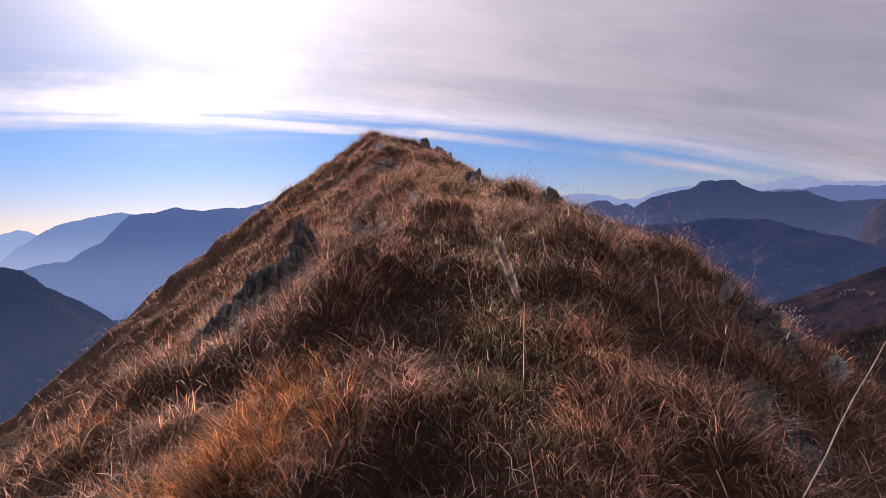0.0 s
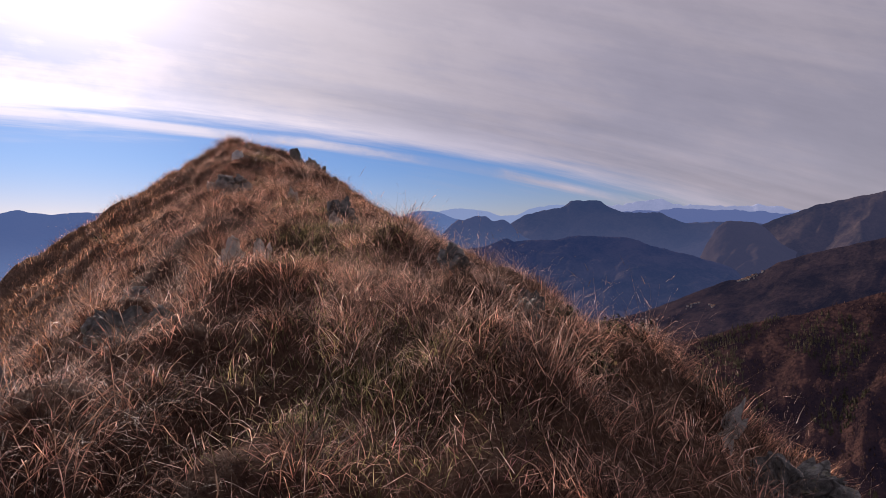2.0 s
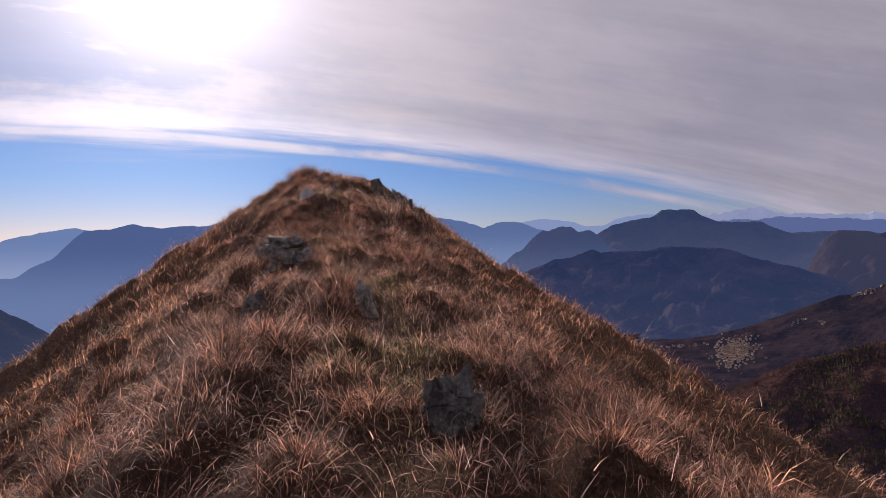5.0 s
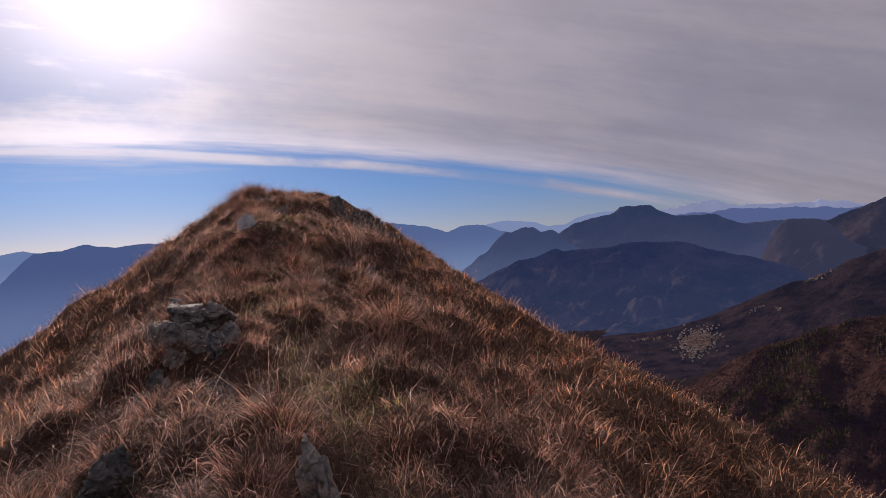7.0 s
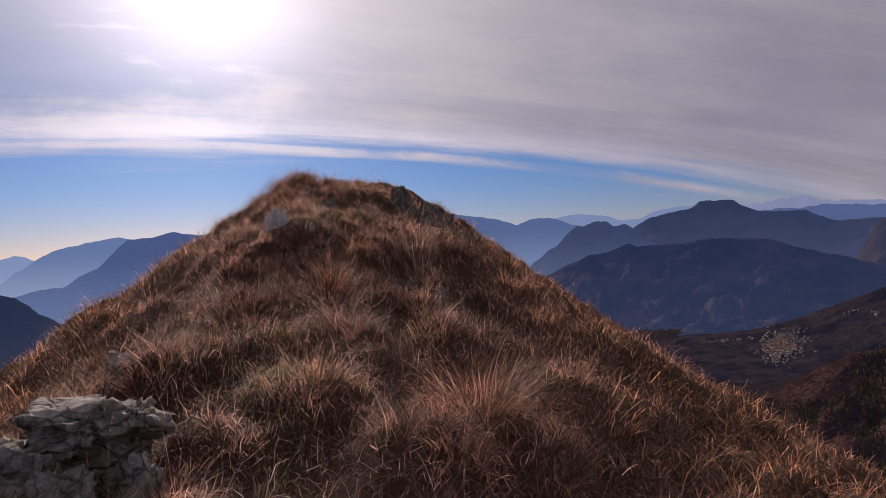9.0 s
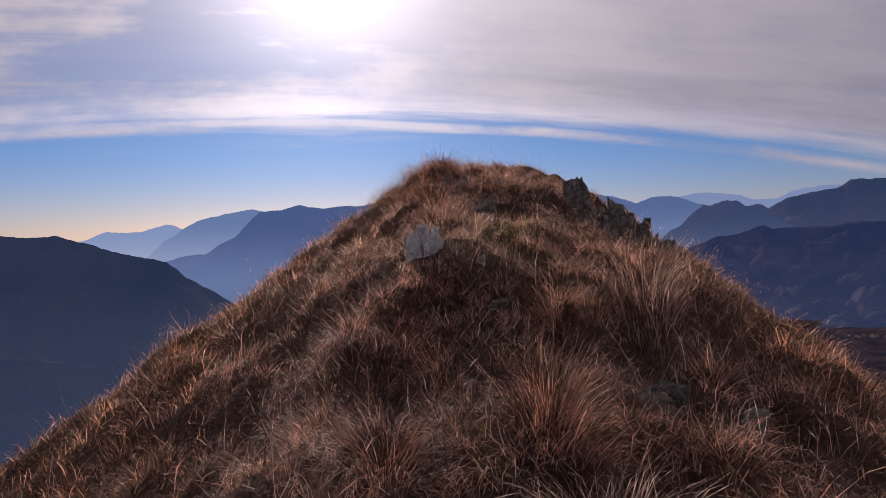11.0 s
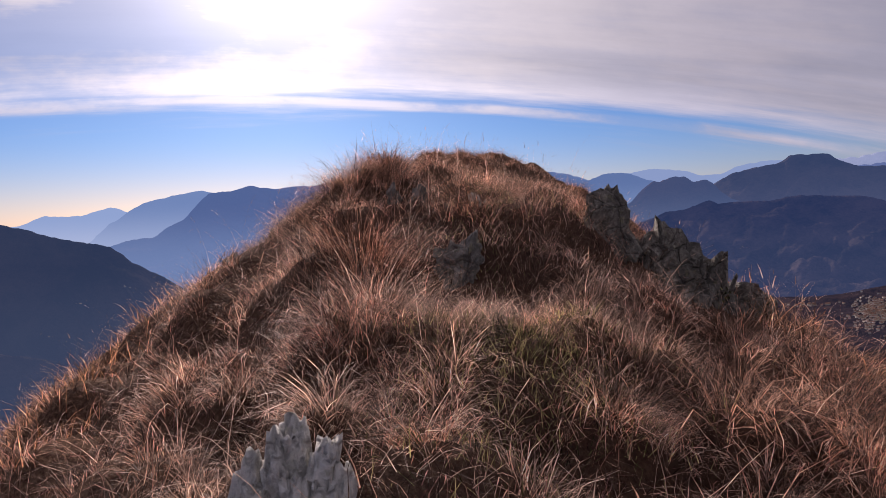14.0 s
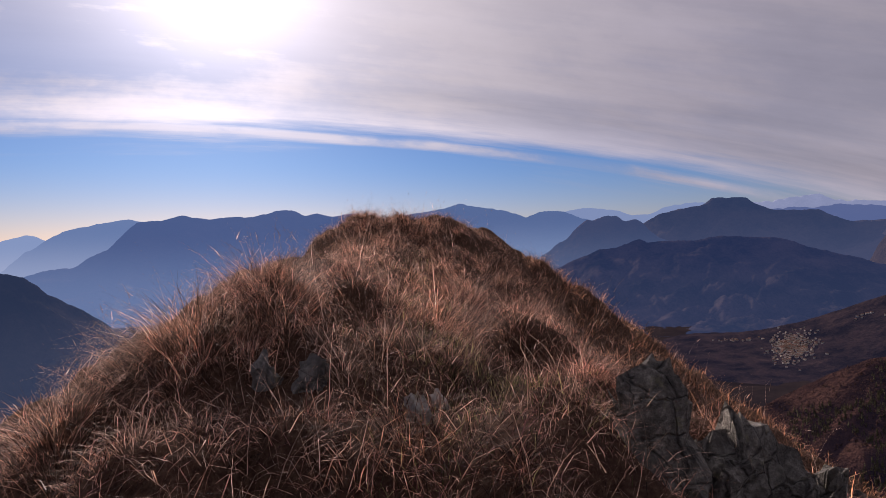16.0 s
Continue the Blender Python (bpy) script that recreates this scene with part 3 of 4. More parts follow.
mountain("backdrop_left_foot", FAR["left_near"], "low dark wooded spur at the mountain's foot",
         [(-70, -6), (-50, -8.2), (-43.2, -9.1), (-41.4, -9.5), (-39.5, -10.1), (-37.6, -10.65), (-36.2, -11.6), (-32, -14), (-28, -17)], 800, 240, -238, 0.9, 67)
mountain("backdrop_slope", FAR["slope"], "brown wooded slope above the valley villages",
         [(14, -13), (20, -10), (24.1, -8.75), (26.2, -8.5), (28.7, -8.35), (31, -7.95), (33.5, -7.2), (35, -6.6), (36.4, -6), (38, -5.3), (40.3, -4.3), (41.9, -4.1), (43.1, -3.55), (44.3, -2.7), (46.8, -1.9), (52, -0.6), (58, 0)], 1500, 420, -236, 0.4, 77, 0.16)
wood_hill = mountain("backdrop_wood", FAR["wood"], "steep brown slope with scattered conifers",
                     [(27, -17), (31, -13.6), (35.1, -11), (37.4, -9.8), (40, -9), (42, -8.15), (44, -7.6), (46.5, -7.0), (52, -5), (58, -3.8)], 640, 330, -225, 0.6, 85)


# ---- grass ----
rng = np.random.default_rng(4)


def blades(roots, length, azimuth, lean, droop, width, segs=3, twist=None, curl=0.0):
    """Corners, quads and triangles of many bent blades."""
    n = len(roots)
    bend = rng.normal(0, 1.0, n) * curl
    tw = azimuth + math.pi / 2 + (rng.normal(0, 0.6, n) if twist is None else twist)
    side = np.stack([np.cos(tw), np.sin(tw), np.zeros(n)], axis=1)
    p = np.array(roots, dtype=float)
    step = length / segs
    verts = []
    for k in range(segs):
        w = (width * (1 - 0.22 * k))[:, None] * side * 0.5
        verts += [p - w, p + w]
        th = lean + droop * (k + 0.5) / segs
        ca, sa = np.cos(azimuth + bend * k), np.sin(azimuth + bend * k)
        p = p + step[:, None] * np.stack([np.sin(th) * ca, np.sin(th) * sa, np.cos(th)], axis=1)
    verts.append(p)
    m = 2 * segs + 1
    V = np.stack(verts, axis=1).reshape(-1, 3)
    base = np.arange(n)[:, None] * m
    quads = np.concatenate([base + np.array([[2 * k, 2 * k + 1, 2 * k + 3, 2 * k + 2]]) for k in range(segs - 1)]) if segs > 1 else NO_FACES
    tris = base + np.array([[2 * segs - 2, 2 * segs - 1, 2 * segs]])
    return V, quads, tris


def joined(sets):
    V, Q, T, at = [], [], [], 0
    for v, q, t in sets:
        V.append(v)
        Q.append(q + at)
        T.append(t + at)
        at += len(v)
    return np.concatenate(V), np.concatenate(Q), np.concatenate(T)


def grow(name, label, sets, mat, category="grass"):
    ob = sheet(name, *joined(sets), mat)
    return tagged(ob, label, category, kind="stuff")


def on_hill(x, y, sink=0.015):
    return np.stack([x, y, hill(x, y) - sink], axis=1)


def downhill(x, y):
    e = 0.25
    return np.arctan2(hill(x, y - e, 0) - hill(x, y + e, 0), hill(x - e, y, 0) - hill(x + e, y, 0))


BARE = [(2.60, 6.1, 0.42), (2.61, 5.41, 0.42), (2.28, 1.79, 0.45), (1.59, 18.69, 0.45), (1.86, 21.6, 0.3), (2.55, 3.6, 0.4), (2.5, 8.3, 0.35), (2.55, 11.4, 0.4), (1.75, 14.2, 0.4)]


def openness(x, y):
    """1 on the trodden turf, 0 in deep grass."""
    o = np.exp(-((x - trail_x(y)) / 0.15) ** 2) * (0.25 + 0.65 * (vnoise(x * 0 + 3.1, y / 0.9, 31) > 0.45))
    for bx, by, br in BARE:
        o = np.maximum(o, np.exp(-((x - bx) ** 2 + (y - by) ** 2) / br ** 2))
    return o


def rust(x, y):
    """The patch where rust-coloured grass has crowded out the rest."""
    return np.exp(-(((x - 0.95) / 0.42) ** 2 + ((y - 1.85) / 0.55) ** 2))


def scatter(n, spread, y0, y1):
    y = rng.uniform(y0, y1, n)
    return trail_x(y) + rng.normal(0, spread, n), y


def flow(x, y):
    """Which way the lying grass is combed: off the hummocks and down the slope."""
    e = 0.07
    lump, far = lambda p, q: mounds(p, q), downhill(x, y)
    gx, gy = (lump(x - e, y) - lump(x + e, y)) / (2 * e), (lump(x, y - e) - lump(x, y + e)) / (2 * e)
    return np.arctan2(gy + 0.5 * np.sin(far), gx + 0.5 * np.cos(far)) + 2.0 * (fractal(x / 0.9, y / 0.9, 2, 51) - 0.5)


# the deep mat of dry blades along the crest
x, y = scatter(158000, 1.55, 0.4, 29.5)
keep = rng.random(len(x)) > np.maximum(0.7 * openness(x, y), rust(x, y))
keep &= (rng.normal(-0.20, 0.11, len(x)) < mounds(x, y)) & (rng.random(len(x)) > 0.7 * cleared(x, y))
x, y = x[keep], y[keep]
m = len(x)
tall = 0.55 + 0.9 * fractal(x / 0.55, y / 0.55, 2, 64)
mat_grass = blades(on_hill(x, y), rng.uniform(0.09, 0.27, m) * tall, flow(x, y) + rng.normal(0, 1.1, m), rng.uniform(0.0, 1.0, m), rng.uniform(0.8, 3.2, m), rng.uniform(0.0016, 0.0040, m), curl=0.4)
grow("dry_grass", "deep mat of dry brown and straw-coloured mountain grass", [mat_grass], GRASS)


def tussock_blades(cx, cy, size, count, spread=0.10, upright=0.0):
    """Blades of bunch grass round many centres, falling outwards."""
    n = len(cx)
    i = np.repeat(np.arange(n), count)
    a = rng.uniform(0, 2 * math.pi, len(i))
    r = np.sqrt(rng.random(len(i))) * spread * (0.6 + size[i])
    bx, by = cx[i] + r * np.cos(a), cy[i] + r * np.sin(a)
    lean = 0.10 + 0.75 * r / (spread * (0.6 + size[i])) * rng.uniform(0.5, 1.1, len(i)) * (1 - upright)
    drift = flow(bx, by)
    az = np.arctan2(np.sin(a) + 0.6 * np.sin(drift), np.cos(a) + 0.6 * np.cos(drift)) + rng.normal(0, 0.3, len(i))
    return blades(on_hill(bx, by), size[i] * rng.uniform(0.45, 1.0, len(i)), az, lean, rng.uniform(0.6, 3.0, len(i)) * (1 - 0.6 * upright), rng.uniform(0.0015, 0.0037, len(i)), curl=0.3 * (1 - max(upright, 0)))


cx, cy = scatter(3050, 1.65, 0.4, 29.5)
keep = (openness(cx, cy) < 0.55) & (rust(cx, cy) < 0.4) & (mounds(cx, cy) > -0.02) & (cleared(cx, cy) < 0.45)
cx, cy = cx[keep], cy[keep]
grow("tussock_grass", "tufts of tawny bunch grass bent down the slope", [tussock_blades(cx, cy, rng.uniform(0.15, 0.37, len(cx)), 84)], TUFT)

# big hummocks of bunch grass, and bleached strands lying over everything
hx, hy = scatter(520, 1.9, 0.8, 29.0)
keep = (openness(hx, hy) < 0.3) & (rust(hx, hy) < 0.4) & (mounds(hx, hy) > 0.04) & (cleared(hx, hy) < 0.25)
hx, hy = hx[keep], hy[keep]
grow("tussock_hummock", "shaggy hummocks of fair bunch grass with dark undersides", [tussock_blades(hx, hy, rng.uniform(0.34, 0.56, len(hx)), 220, 0.14)], TUFT)
x, y = scatter(36000, 1.6, 0.5, 29.5)
m = len(x)
pale = blades(on_hill(x, y, -0.03), rng.uniform(0.14, 0.40, m), rng.uniform(0, 6.3, m), rng.uniform(0.2, 1.2, m), rng.uniform(0.6, 3.2, m), rng.uniform(0.0014, 0.0028, m), 4, curl=0.45)
grow("bleached_grass", "pale bleached grass strands lying over the turf", [pale], STRAW)

# patches of fairer, straw-coloured tufts
fx, fy = [], []
for qx, qy, qr, k in ((1.7, 18.75, 0.55, 70), (0.8, 18.9, 0.5, 60), (2.8, 3.9, 0.35, 34), (3.0, 4.7, 0.35, 44), (3.05, 5.5, 0.38, 54), (3.2, 6.4, 0.35, 40), (0.2, 21.9, 0.55, 40), (1.5, 15.2, 0.5, 30), (2.1, 19.7, 0.35, 50)):
    fx.append(rng.normal(qx, qr, k))
    fy.append(rng.normal(qy, qr * 1.2, k))
fx, fy = np.concatenate(fx), np.concatenate(fy)
keep = cleared(fx, fy) < 0.4
fx, fy = fx[keep], fy[keep]
grow("bleached_tussock", "fair tufts of fine curly grass", [tussock_blades(fx, fy, rng.uniform(0.16, 0.34, len(fx)), 100)], STRAW)

# dark shaded grass on the steep front of the white rock's mound
dx, dy = rng.uniform(0.4, 2.0, 80), rng.uniform(16.6, 17.5, 80)
grow("shade_tussock", "dark brown bent grass below the white rock", [tussock_blades(dx, dy, rng.uniform(0.16, 0.30, 80), 110)], GRASS)

# coarser grass on the flanks
def flank(n, u0, u1, y0, y1, long0, long1, wide0, wide1, toward=1):
    y = rng.uniform(y0, y1, n)
    u = u0 + (u1 - u0) * rng.random(n) ** 1.5
    x = along(1, y) + toward * u
    keep = vnoise(x / 0.5, y / 0.5, 66) > rng.random(n) * 0.7
    x, y = x[keep], y[keep]
    m = len(x)
    tall = 0.6 + 0.8 * fractal(x / 0.8, y / 0.8, 2, 64)
    return blades(on_hill(x, y), rng.uniform(long0, long1, m) * tall, flow(x, y) + rng.normal(0, 0.7, m), rng.uniform(0.1, 1.0, m), rng.uniform(0.5, 2.0, m), rng.uniform(wide0, wide1, m), 2)


grow("slope_grass", "dry tawny grass covering the steep flanks", [
    flank(34000, 1.8, 5, -1, 10, 0.12, 0.30, 0.0022, 0.0048, -1), flank(40000, 2.1, 5, -1, 10, 0.12, 0.28, 0.0022, 0.0048, 1),
    flank(38000, 2.4, 9, -2, 36, 0.14, 0.32, 0.003, 0.006, -1), flank(46000, 2.4, 10, -2, 36, 0.12, 0.28, 0.003, 0.006, 1),
    flank(20000, 8, 34, -4, 60, 0.3, 0.6, 0.012, 0.025, -1), flank(26000, 9, 60, -8, 60, 0.3, 0.6, 0.012, 0.025, 1)], TUFT)
# the gold beyond the brink is sunlight through the blades, put into the colour
grow("brink_grass", "fuzzy grass over the slope beyond the brink, coloured gold as if sunlit", [flank(46000, 2.6, 13, 5, 38, 0.2, 0.40, 0.005, 0.010, 1), flank(16000, 2.4, 9, 4, 30, 0.2, 0.36, 0.005, 0.010, -1)], GOLD)

# upright dry grass on both flanks, the low sun's gold put into its colour
y = np.concatenate([rng.uniform(2, 31, 24000), rng.uniform(1, 22, 20000)])
x = along(1, y) + np.concatenate([rng.uniform(2.0, 6.5, 24000), -rng.uniform(1.7, 5.5, 20000)])
m = len(x)
grow("golden_grass", "upright dry grass on the flanks, coloured gold as if sunlit", [blades(on_hill(x, y), rng.uniform(0.10, 0.27, m), rng.uniform(0, 6.3, m), rng.uniform(0.0, 0.6, m), rng.uniform(0.1, 1.4, m), rng.uniform(0.003, 0.006, m), 2)], GOLD)

# short green turf and moss where feet have trodden
tx, ty = [], []
for bx, by, br in BARE:
    k = int(9000 * br)
    tx.append(rng.normal(bx, br * 0.75, k))
    ty.append(rng.normal(by, br * 0.8, k))
yy = rng.uniform(0.5, 27, 13000)
tx, ty = np.concatenate(tx + [trail_x(yy) + rng.normal(0, 0.16, len(yy))]), np.concatenate(ty + [yy])
m = len(tx)
grow("green_turf", "short yellow-green turf on the trodden path", [blades(on_hill(tx, ty, 0.01), rng.uniform(0.04, 0.12, m), rng.uniform(0, 6.3, m), rng.uniform(0.1, 0.9, m), rng.uniform(0.2, 1.0, m), rng.uniform(0.002, 0.004, m), 2)], GREEN, "turf")

# the rust-coloured patch on the left flank and tufts that stand out
def patch_centres(n, bx, by, sx, sy):
    return rng.normal(bx, sx, n), rng.normal(by, sy, n)


ox, oy = patch_centres(80, 0.98, 1.75, 0.22, 0.32)
# farther up the flank, low sunlight put into the tufts as orange
o2x, o2y = patch_centres(70, -0.9, 5.0, 0.5, 1.6)
ox, oy = np.concatenate([ox, o2x]), np.concatenate([oy, o2y])
grow("rust_grass", "rust-orange dry grass in dense patches, the farther one coloured as if sunlit", [tussock_blades(ox, oy, rng.uniform(0.22, 0.38, len(ox)), 130, 0.16, 0.35)], ORANGE)


def tuft(name, label, cx, cy, size, count, spread, upright, mat=TUFT):
    base = new(name)
    tagged(base, label, "grass tuft", group="standing tufts on the ridge")
    one = np.array([cx]), np.array([cy])
    for piece, reach, many, fan, stiff, stuff in (("foliage", size, count, spread, upright, mat), ("dead_skirt", size * 0.62, count // 3, spread * 1.25, upright - 0.7, GRASS), ("flower_spray", size * 1.25, 16, spread * 0.8, 0.6, STRAW)):
        ob = sheet(piece, *tussock_blades(*one, np.array([reach]), many, fan, stiff), stuff)
        ob.parent = base
        tagged(ob, kind="stuff")
    return base


tuft("grass_tuft", "large spreading tuft of long straw-coloured grass", 2.98, 13.78, 0.80, 1500, 0.17, 0.15)
tuft("grass_tuft", "tall upright tuft of pale reed-like grass", 2.66, 17.75, 0.62, 520, 0.22, 0.7, STRAW)
tuft("grass_tuft", "fair tuft of long grass fallen over the slope", 0.93, 19.22, 0.52, 900, 0.18, 0.0, STRAW)
tuft("grass_tuft", "bright dry tuft on the shaded slope", 3.26, 10.35, 0.42, 800, 0.17, 0.1, STRAW)
tuft("grass_tuft", "rounded dry tuft below the crest", 3.42, 12.2, 0.40, 700, 0.17, 0.1)
tuft("grass_tuft", "spreading straw-coloured tuft beside the path", 2.05, 15.05, 0.52, 800, 0.16, 0.15, STRAW)
tuft("grass_tuft", "rounded tawny grass tuft with an upright head", 1.87, 15.8, 0.58, 900, 0.15, 0.4)
tuft("grass_tuft", "dense dark-based round tuft of brown grass", 1.18, 15.45, 0.46, 800, 0.16, 0.2)
tuft("grass_tuft", "round hanging tuft of golden dry grass", 2.80, 1.95, 0.34, 1500, 0.24, -0.5, GOLD)
tuft("grass_tuft", "golden dry grass tuft beside the path", 2.66, 1.35, 0.30, 1200, 0.24, -0.5, GOLD)
tuft("grass_tuft", "big combed tuft of long fair grass", 0.72, 19.9, 0.66, 1400, 0.22, 0.15)
for qx, qy, qs in ((-0.35, 21.5, 0.36), (-0.05, 21.9, 0.46), (0.30, 21.6, 0.50), (0.45, 22.4, 0.50), (-0.15, 22.7, 0.42), (0.62, 21.9, 0.44)):
    tuft("grass_tuft", "large fair tuft of combed grass on the shoulder", qx, qy, qs, 900, 0.24, 0.1)
tuft("grass_tuft", "shaggy brown tuft at the crest", 1.72, 23.6, 0.5, 700, 0.20, 0.2)
tuft("grass_tuft", "tawny tuft leaning over a rock", 1.55, 22.4, 0.45, 800, 0.2, 0.2)


# more tufts stand all along the crest, clear of the path and the stones
pick = random.Random(23)
spots = []
while len(spots) < 34:
    qy = pick.uniform(2.2, 26.5)
    qx = float(trail_x(qy)) + pick.choice((-1, 1)) * pick.uniform(0.42, 2.0)
    if min([math.hypot(qx - a, qy - b) for a, b in spots] + [9]) < 0.55 or float(cleared(np.array([qx]), np.array([qy]))[0]) > 0.2:
        continue
    spots.append((qx, qy))
    tuft("grass_tuft", "shaggy tawny tuft of mountain grass", qx, qy, pick.uniform(0.30, 0.48), 420, 0.14, pick.uniform(-0.1, 0.35))


# bleached stems with seed heads
def stems(n, x, y, long0, long1):
    p = on_hill(x, y)
    az, ln = rng.uniform(0, 6.3, n), rng.uniform(long0, long1, n)
    lean, droop = rng.uniform(0.02, 0.4, n), rng.uniform(0.2, 1.1, n)
    stalk = blades(p, ln, az, lean, droop, rng.uniform(0.0018, 0.0028, n), 4, curl=0.25)
    th = lean + droop * 0.5
    top = p + (ln * 0.86)[:, None] * np.stack([np.sin(th) * np.cos(az), np.sin(th) * np.sin(az), np.cos(th)], axis=1)
    head = blades(top, ln * 0.17, az, lean + droop, droop, np.full(n, 0.0036), 2)
    return [stalk, head]


sx, sy = scatter(1700, 2.4, 1.0, 29)
more_y = rng.uniform(20, 29, 500)
brink_y = rng.uniform(4, 22, 420)
reed_x, reed_y = rng.normal(3.0, 0.35, 150), rng.normal(18.4, 0.9, 150)
sx = np.concatenate([sx, along(1, more_y) + rng.normal(0, 1.2, 500), along(1, brink_y) + rng.uniform(1.4, 3.0, 420), reed_x])
sy = np.concatenate([sy, more_y, brink_y, reed_y])
grow("seed_stems", "thin bleached grass stems with seed heads", stems(len(sx), sx, sy, 0.30, 0.62), STRAW, "grass stems")


# ---- stones ----
def rock(name, label, x, y, wide, deep, high, seed, mat=STONE, lean=(0, 0), turn=0.0, sink=0.35, cuts=14, strata=0.0, fine=4, group="", top=None, boxy=1.0, blocks=0.16, soft=False, rugged=1.0):
    """A weathered, cracked stone half sunk in the turf."""
    r = random.Random(seed)
    bm = bmesh.new()
    bmesh.ops.create_icosphere(bm, subdivisions=fine, radius=1.0)
    planes = []
    for _ in range(cuts):
        v = Vector((r.gauss(0, 1), r.gauss(0, 1), r.gauss(0, 0.8))).normalized()
        planes.append((v, r.uniform(0.42, 0.8)))
    shift = Vector((r.uniform(-50, 50), r.uniform(-50, 50), r.uniform(-50, 50)))
    axis = Vector((r.gauss(0, 1), r.gauss(0, 1), r.gauss(0, 0.5))).normalized()
    for v in bm.verts:
        p = Vector([math.copysign(abs(c) ** boxy, c) for c in v.co]) * (0.82 if boxy < 1 else 1)
        for nrm, lim in planes:
            over_by = p.dot(nrm) - lim
            if over_by > 0:
                p -= nrm * over_by * 0.97
        q = p * 1.7 + shift
        p += p.normalized() * rugged * (0.15 * noise.fractal(q, 1.0, 2.0, 3) + 0.16 * (0.5 - abs(noise.noise(q * 2.6))) + 0.16 * noise.fractal(q * 4.5, 0.9, 2.0, 5))
        near, cells = noise.voronoi(q * 1.15 + 0.25 * noise.noise_vector(q * 2))
        p += p.normalized() * blocks * (noise.cell(cells[0] * 7.3) - 0.5)
        gap = near[1] - near[0]
        if gap < 0.16:
            p -= p.normalized() * (0.16 - gap) * 0.9
        if strata:
            s = (p.dot(axis) * 4.5 + 0.6 * noise.noise(q * 0.8)) % 1.0
            p += p.normalized() * strata * (abs(s - 0.5) - 0.25)
        v.co = p
    whole = high / (1 - sink)
    ends = [(min(v.co[k] for v in bm.verts), max(v.co[k] for v in bm.verts)) for k in range(3)]
    for v in bm.verts:
        v.co = Vector([((v.co[k] - lo) / (hi - lo) - 0.5) * full for k, ((lo, hi), full) in enumerate(zip(ends, (wide, deep, whole)))])
    for f in bm.faces:
        f.smooth = soft
    ob = part(name, bm, mat)
    z = float(hill(np.array([x]), np.array([y]))[0])
    ob.matrix_world = pose(x, y, (z + high if top is None else max(top, z + 0.05)) - whole / 2, lean[0], lean[1], turn)
    return tagged(ob, label, "rock", group)


def lobed_rock(name, label, x, y, top, seed, mat, group):
    """A stone weathered into upright ribs that rise to a blunt point."""
    r = random.Random(seed)
    base = new(name)
    base.location = (x, y, top - 0.27)
    for dx, dy, h, w in ((-0.155, 0.0, 0.21, 0.09), (-0.115, -0.03, 0.27, 0.08), (-0.07, 0.0, 0.33, 0.085), (-0.03, -0.05, 0.29, 0.08), (0.0, 0.02, 0.37, 0.09), (0.05, -0.03, 0.34, 0.085), (0.10, 0.0, 0.29, 0.09), (0.145, -0.02, 0.23, 0.09), (0.03, -0.09, 0.24, 0.09), (-0.06, -0.09, 0.21, 0.10), (0.09, -0.08, 0.20, 0.09), (-0.11, -0.08, 0.17, 0.09)):
        dx, dy, h, w = 0.82 * dx, 0.82 * dy, 0.84 * h, 0.84 * w
        bm = bmesh.new()
        made = bmesh.ops.create_icosphere(bm, subdivisions=4, radius=1.0)["verts"]
        shift = Vector((r.uniform(-9, 9), r.uniform(-9, 9), r.uniform(-9, 9)))
        lean = -dx * 0.25 + r.uniform(-0.18, 0.18)
        for v in made:
            p = Vector([math.copysign(abs(c) ** 0.62, c) for c in v.co])
            p *= 0.92 + 0.24 * noise.fractal(v.co * 1.6 + shift, 1.0, 2.0, 4) + 0.10 * noise.fractal(v.co * 5.5 + shift, 0.8, 2.0, 3)
            h_full = 0.9 * h
            z = p.z * (h_full + 0.14) / 2 + (h_full - 0.14) / 2
            v.co = Vector((dx + p.x * w / 2 + lean * z, dy + p.y * w * 0.75, z))
        for f in bm.faces:
            f.smooth = True
        part("rib", bm, mat, base)
    return tagged(base, label, "rock", group)


def fluted_rock(name, label, x0, x1, y, z0, z1, seed, mat, group):
    """A long stone weathered into upright flutes, falling away down the slope."""
    r = random.Random(seed)
    base = new(name)
    base.location = ((x0 + x1) / 2, y, (z0 + z1) / 2)
    count = 9
    for k in range(count):
        t = k / (count - 1)
        bm = bmesh.new()
        made = bmesh.ops.create_icosphere(bm, subdivisions=3, radius=1.0)["verts"]
        shift = Vector((r.uniform(-9, 9), r.uniform(-9, 9), r.uniform(-9, 9)))
        top, tall, wide = z0 + (z1 - z0) * t + r.uniform(-0.05, 0.04), r.uniform(0.55, 0.75), r.uniform(0.07, 0.11)
        at = Vector((x0 + (x1 - x0) * t - base.location.x, r.uniform(-0.10, 0.06), top - tall / 2 - base.location.z))
        for v in made:
            p = Vector([math.copysign(abs(c) ** 0.7, c) for c in v.co])
            p *= 1 + 0.30 * noise.fractal(v.co * 1.6 + shift, 1.0, 2.0, 4)
            v.co = at + Vector((p.x * wide / 2 + p.z * 0.03, p.y * 0.13, p.z * tall / 2))
        for f in bm.faces:
            f.smooth = True
        part("rib", bm, mat, base)
    return tagged(base, label, "rock", group)


G1, G2, G3, G4, G5 = "outcrop on the sunny flank", "stones at the shaded brink", "stones by the path", "blocky outcrop beside the path", "summit crags"
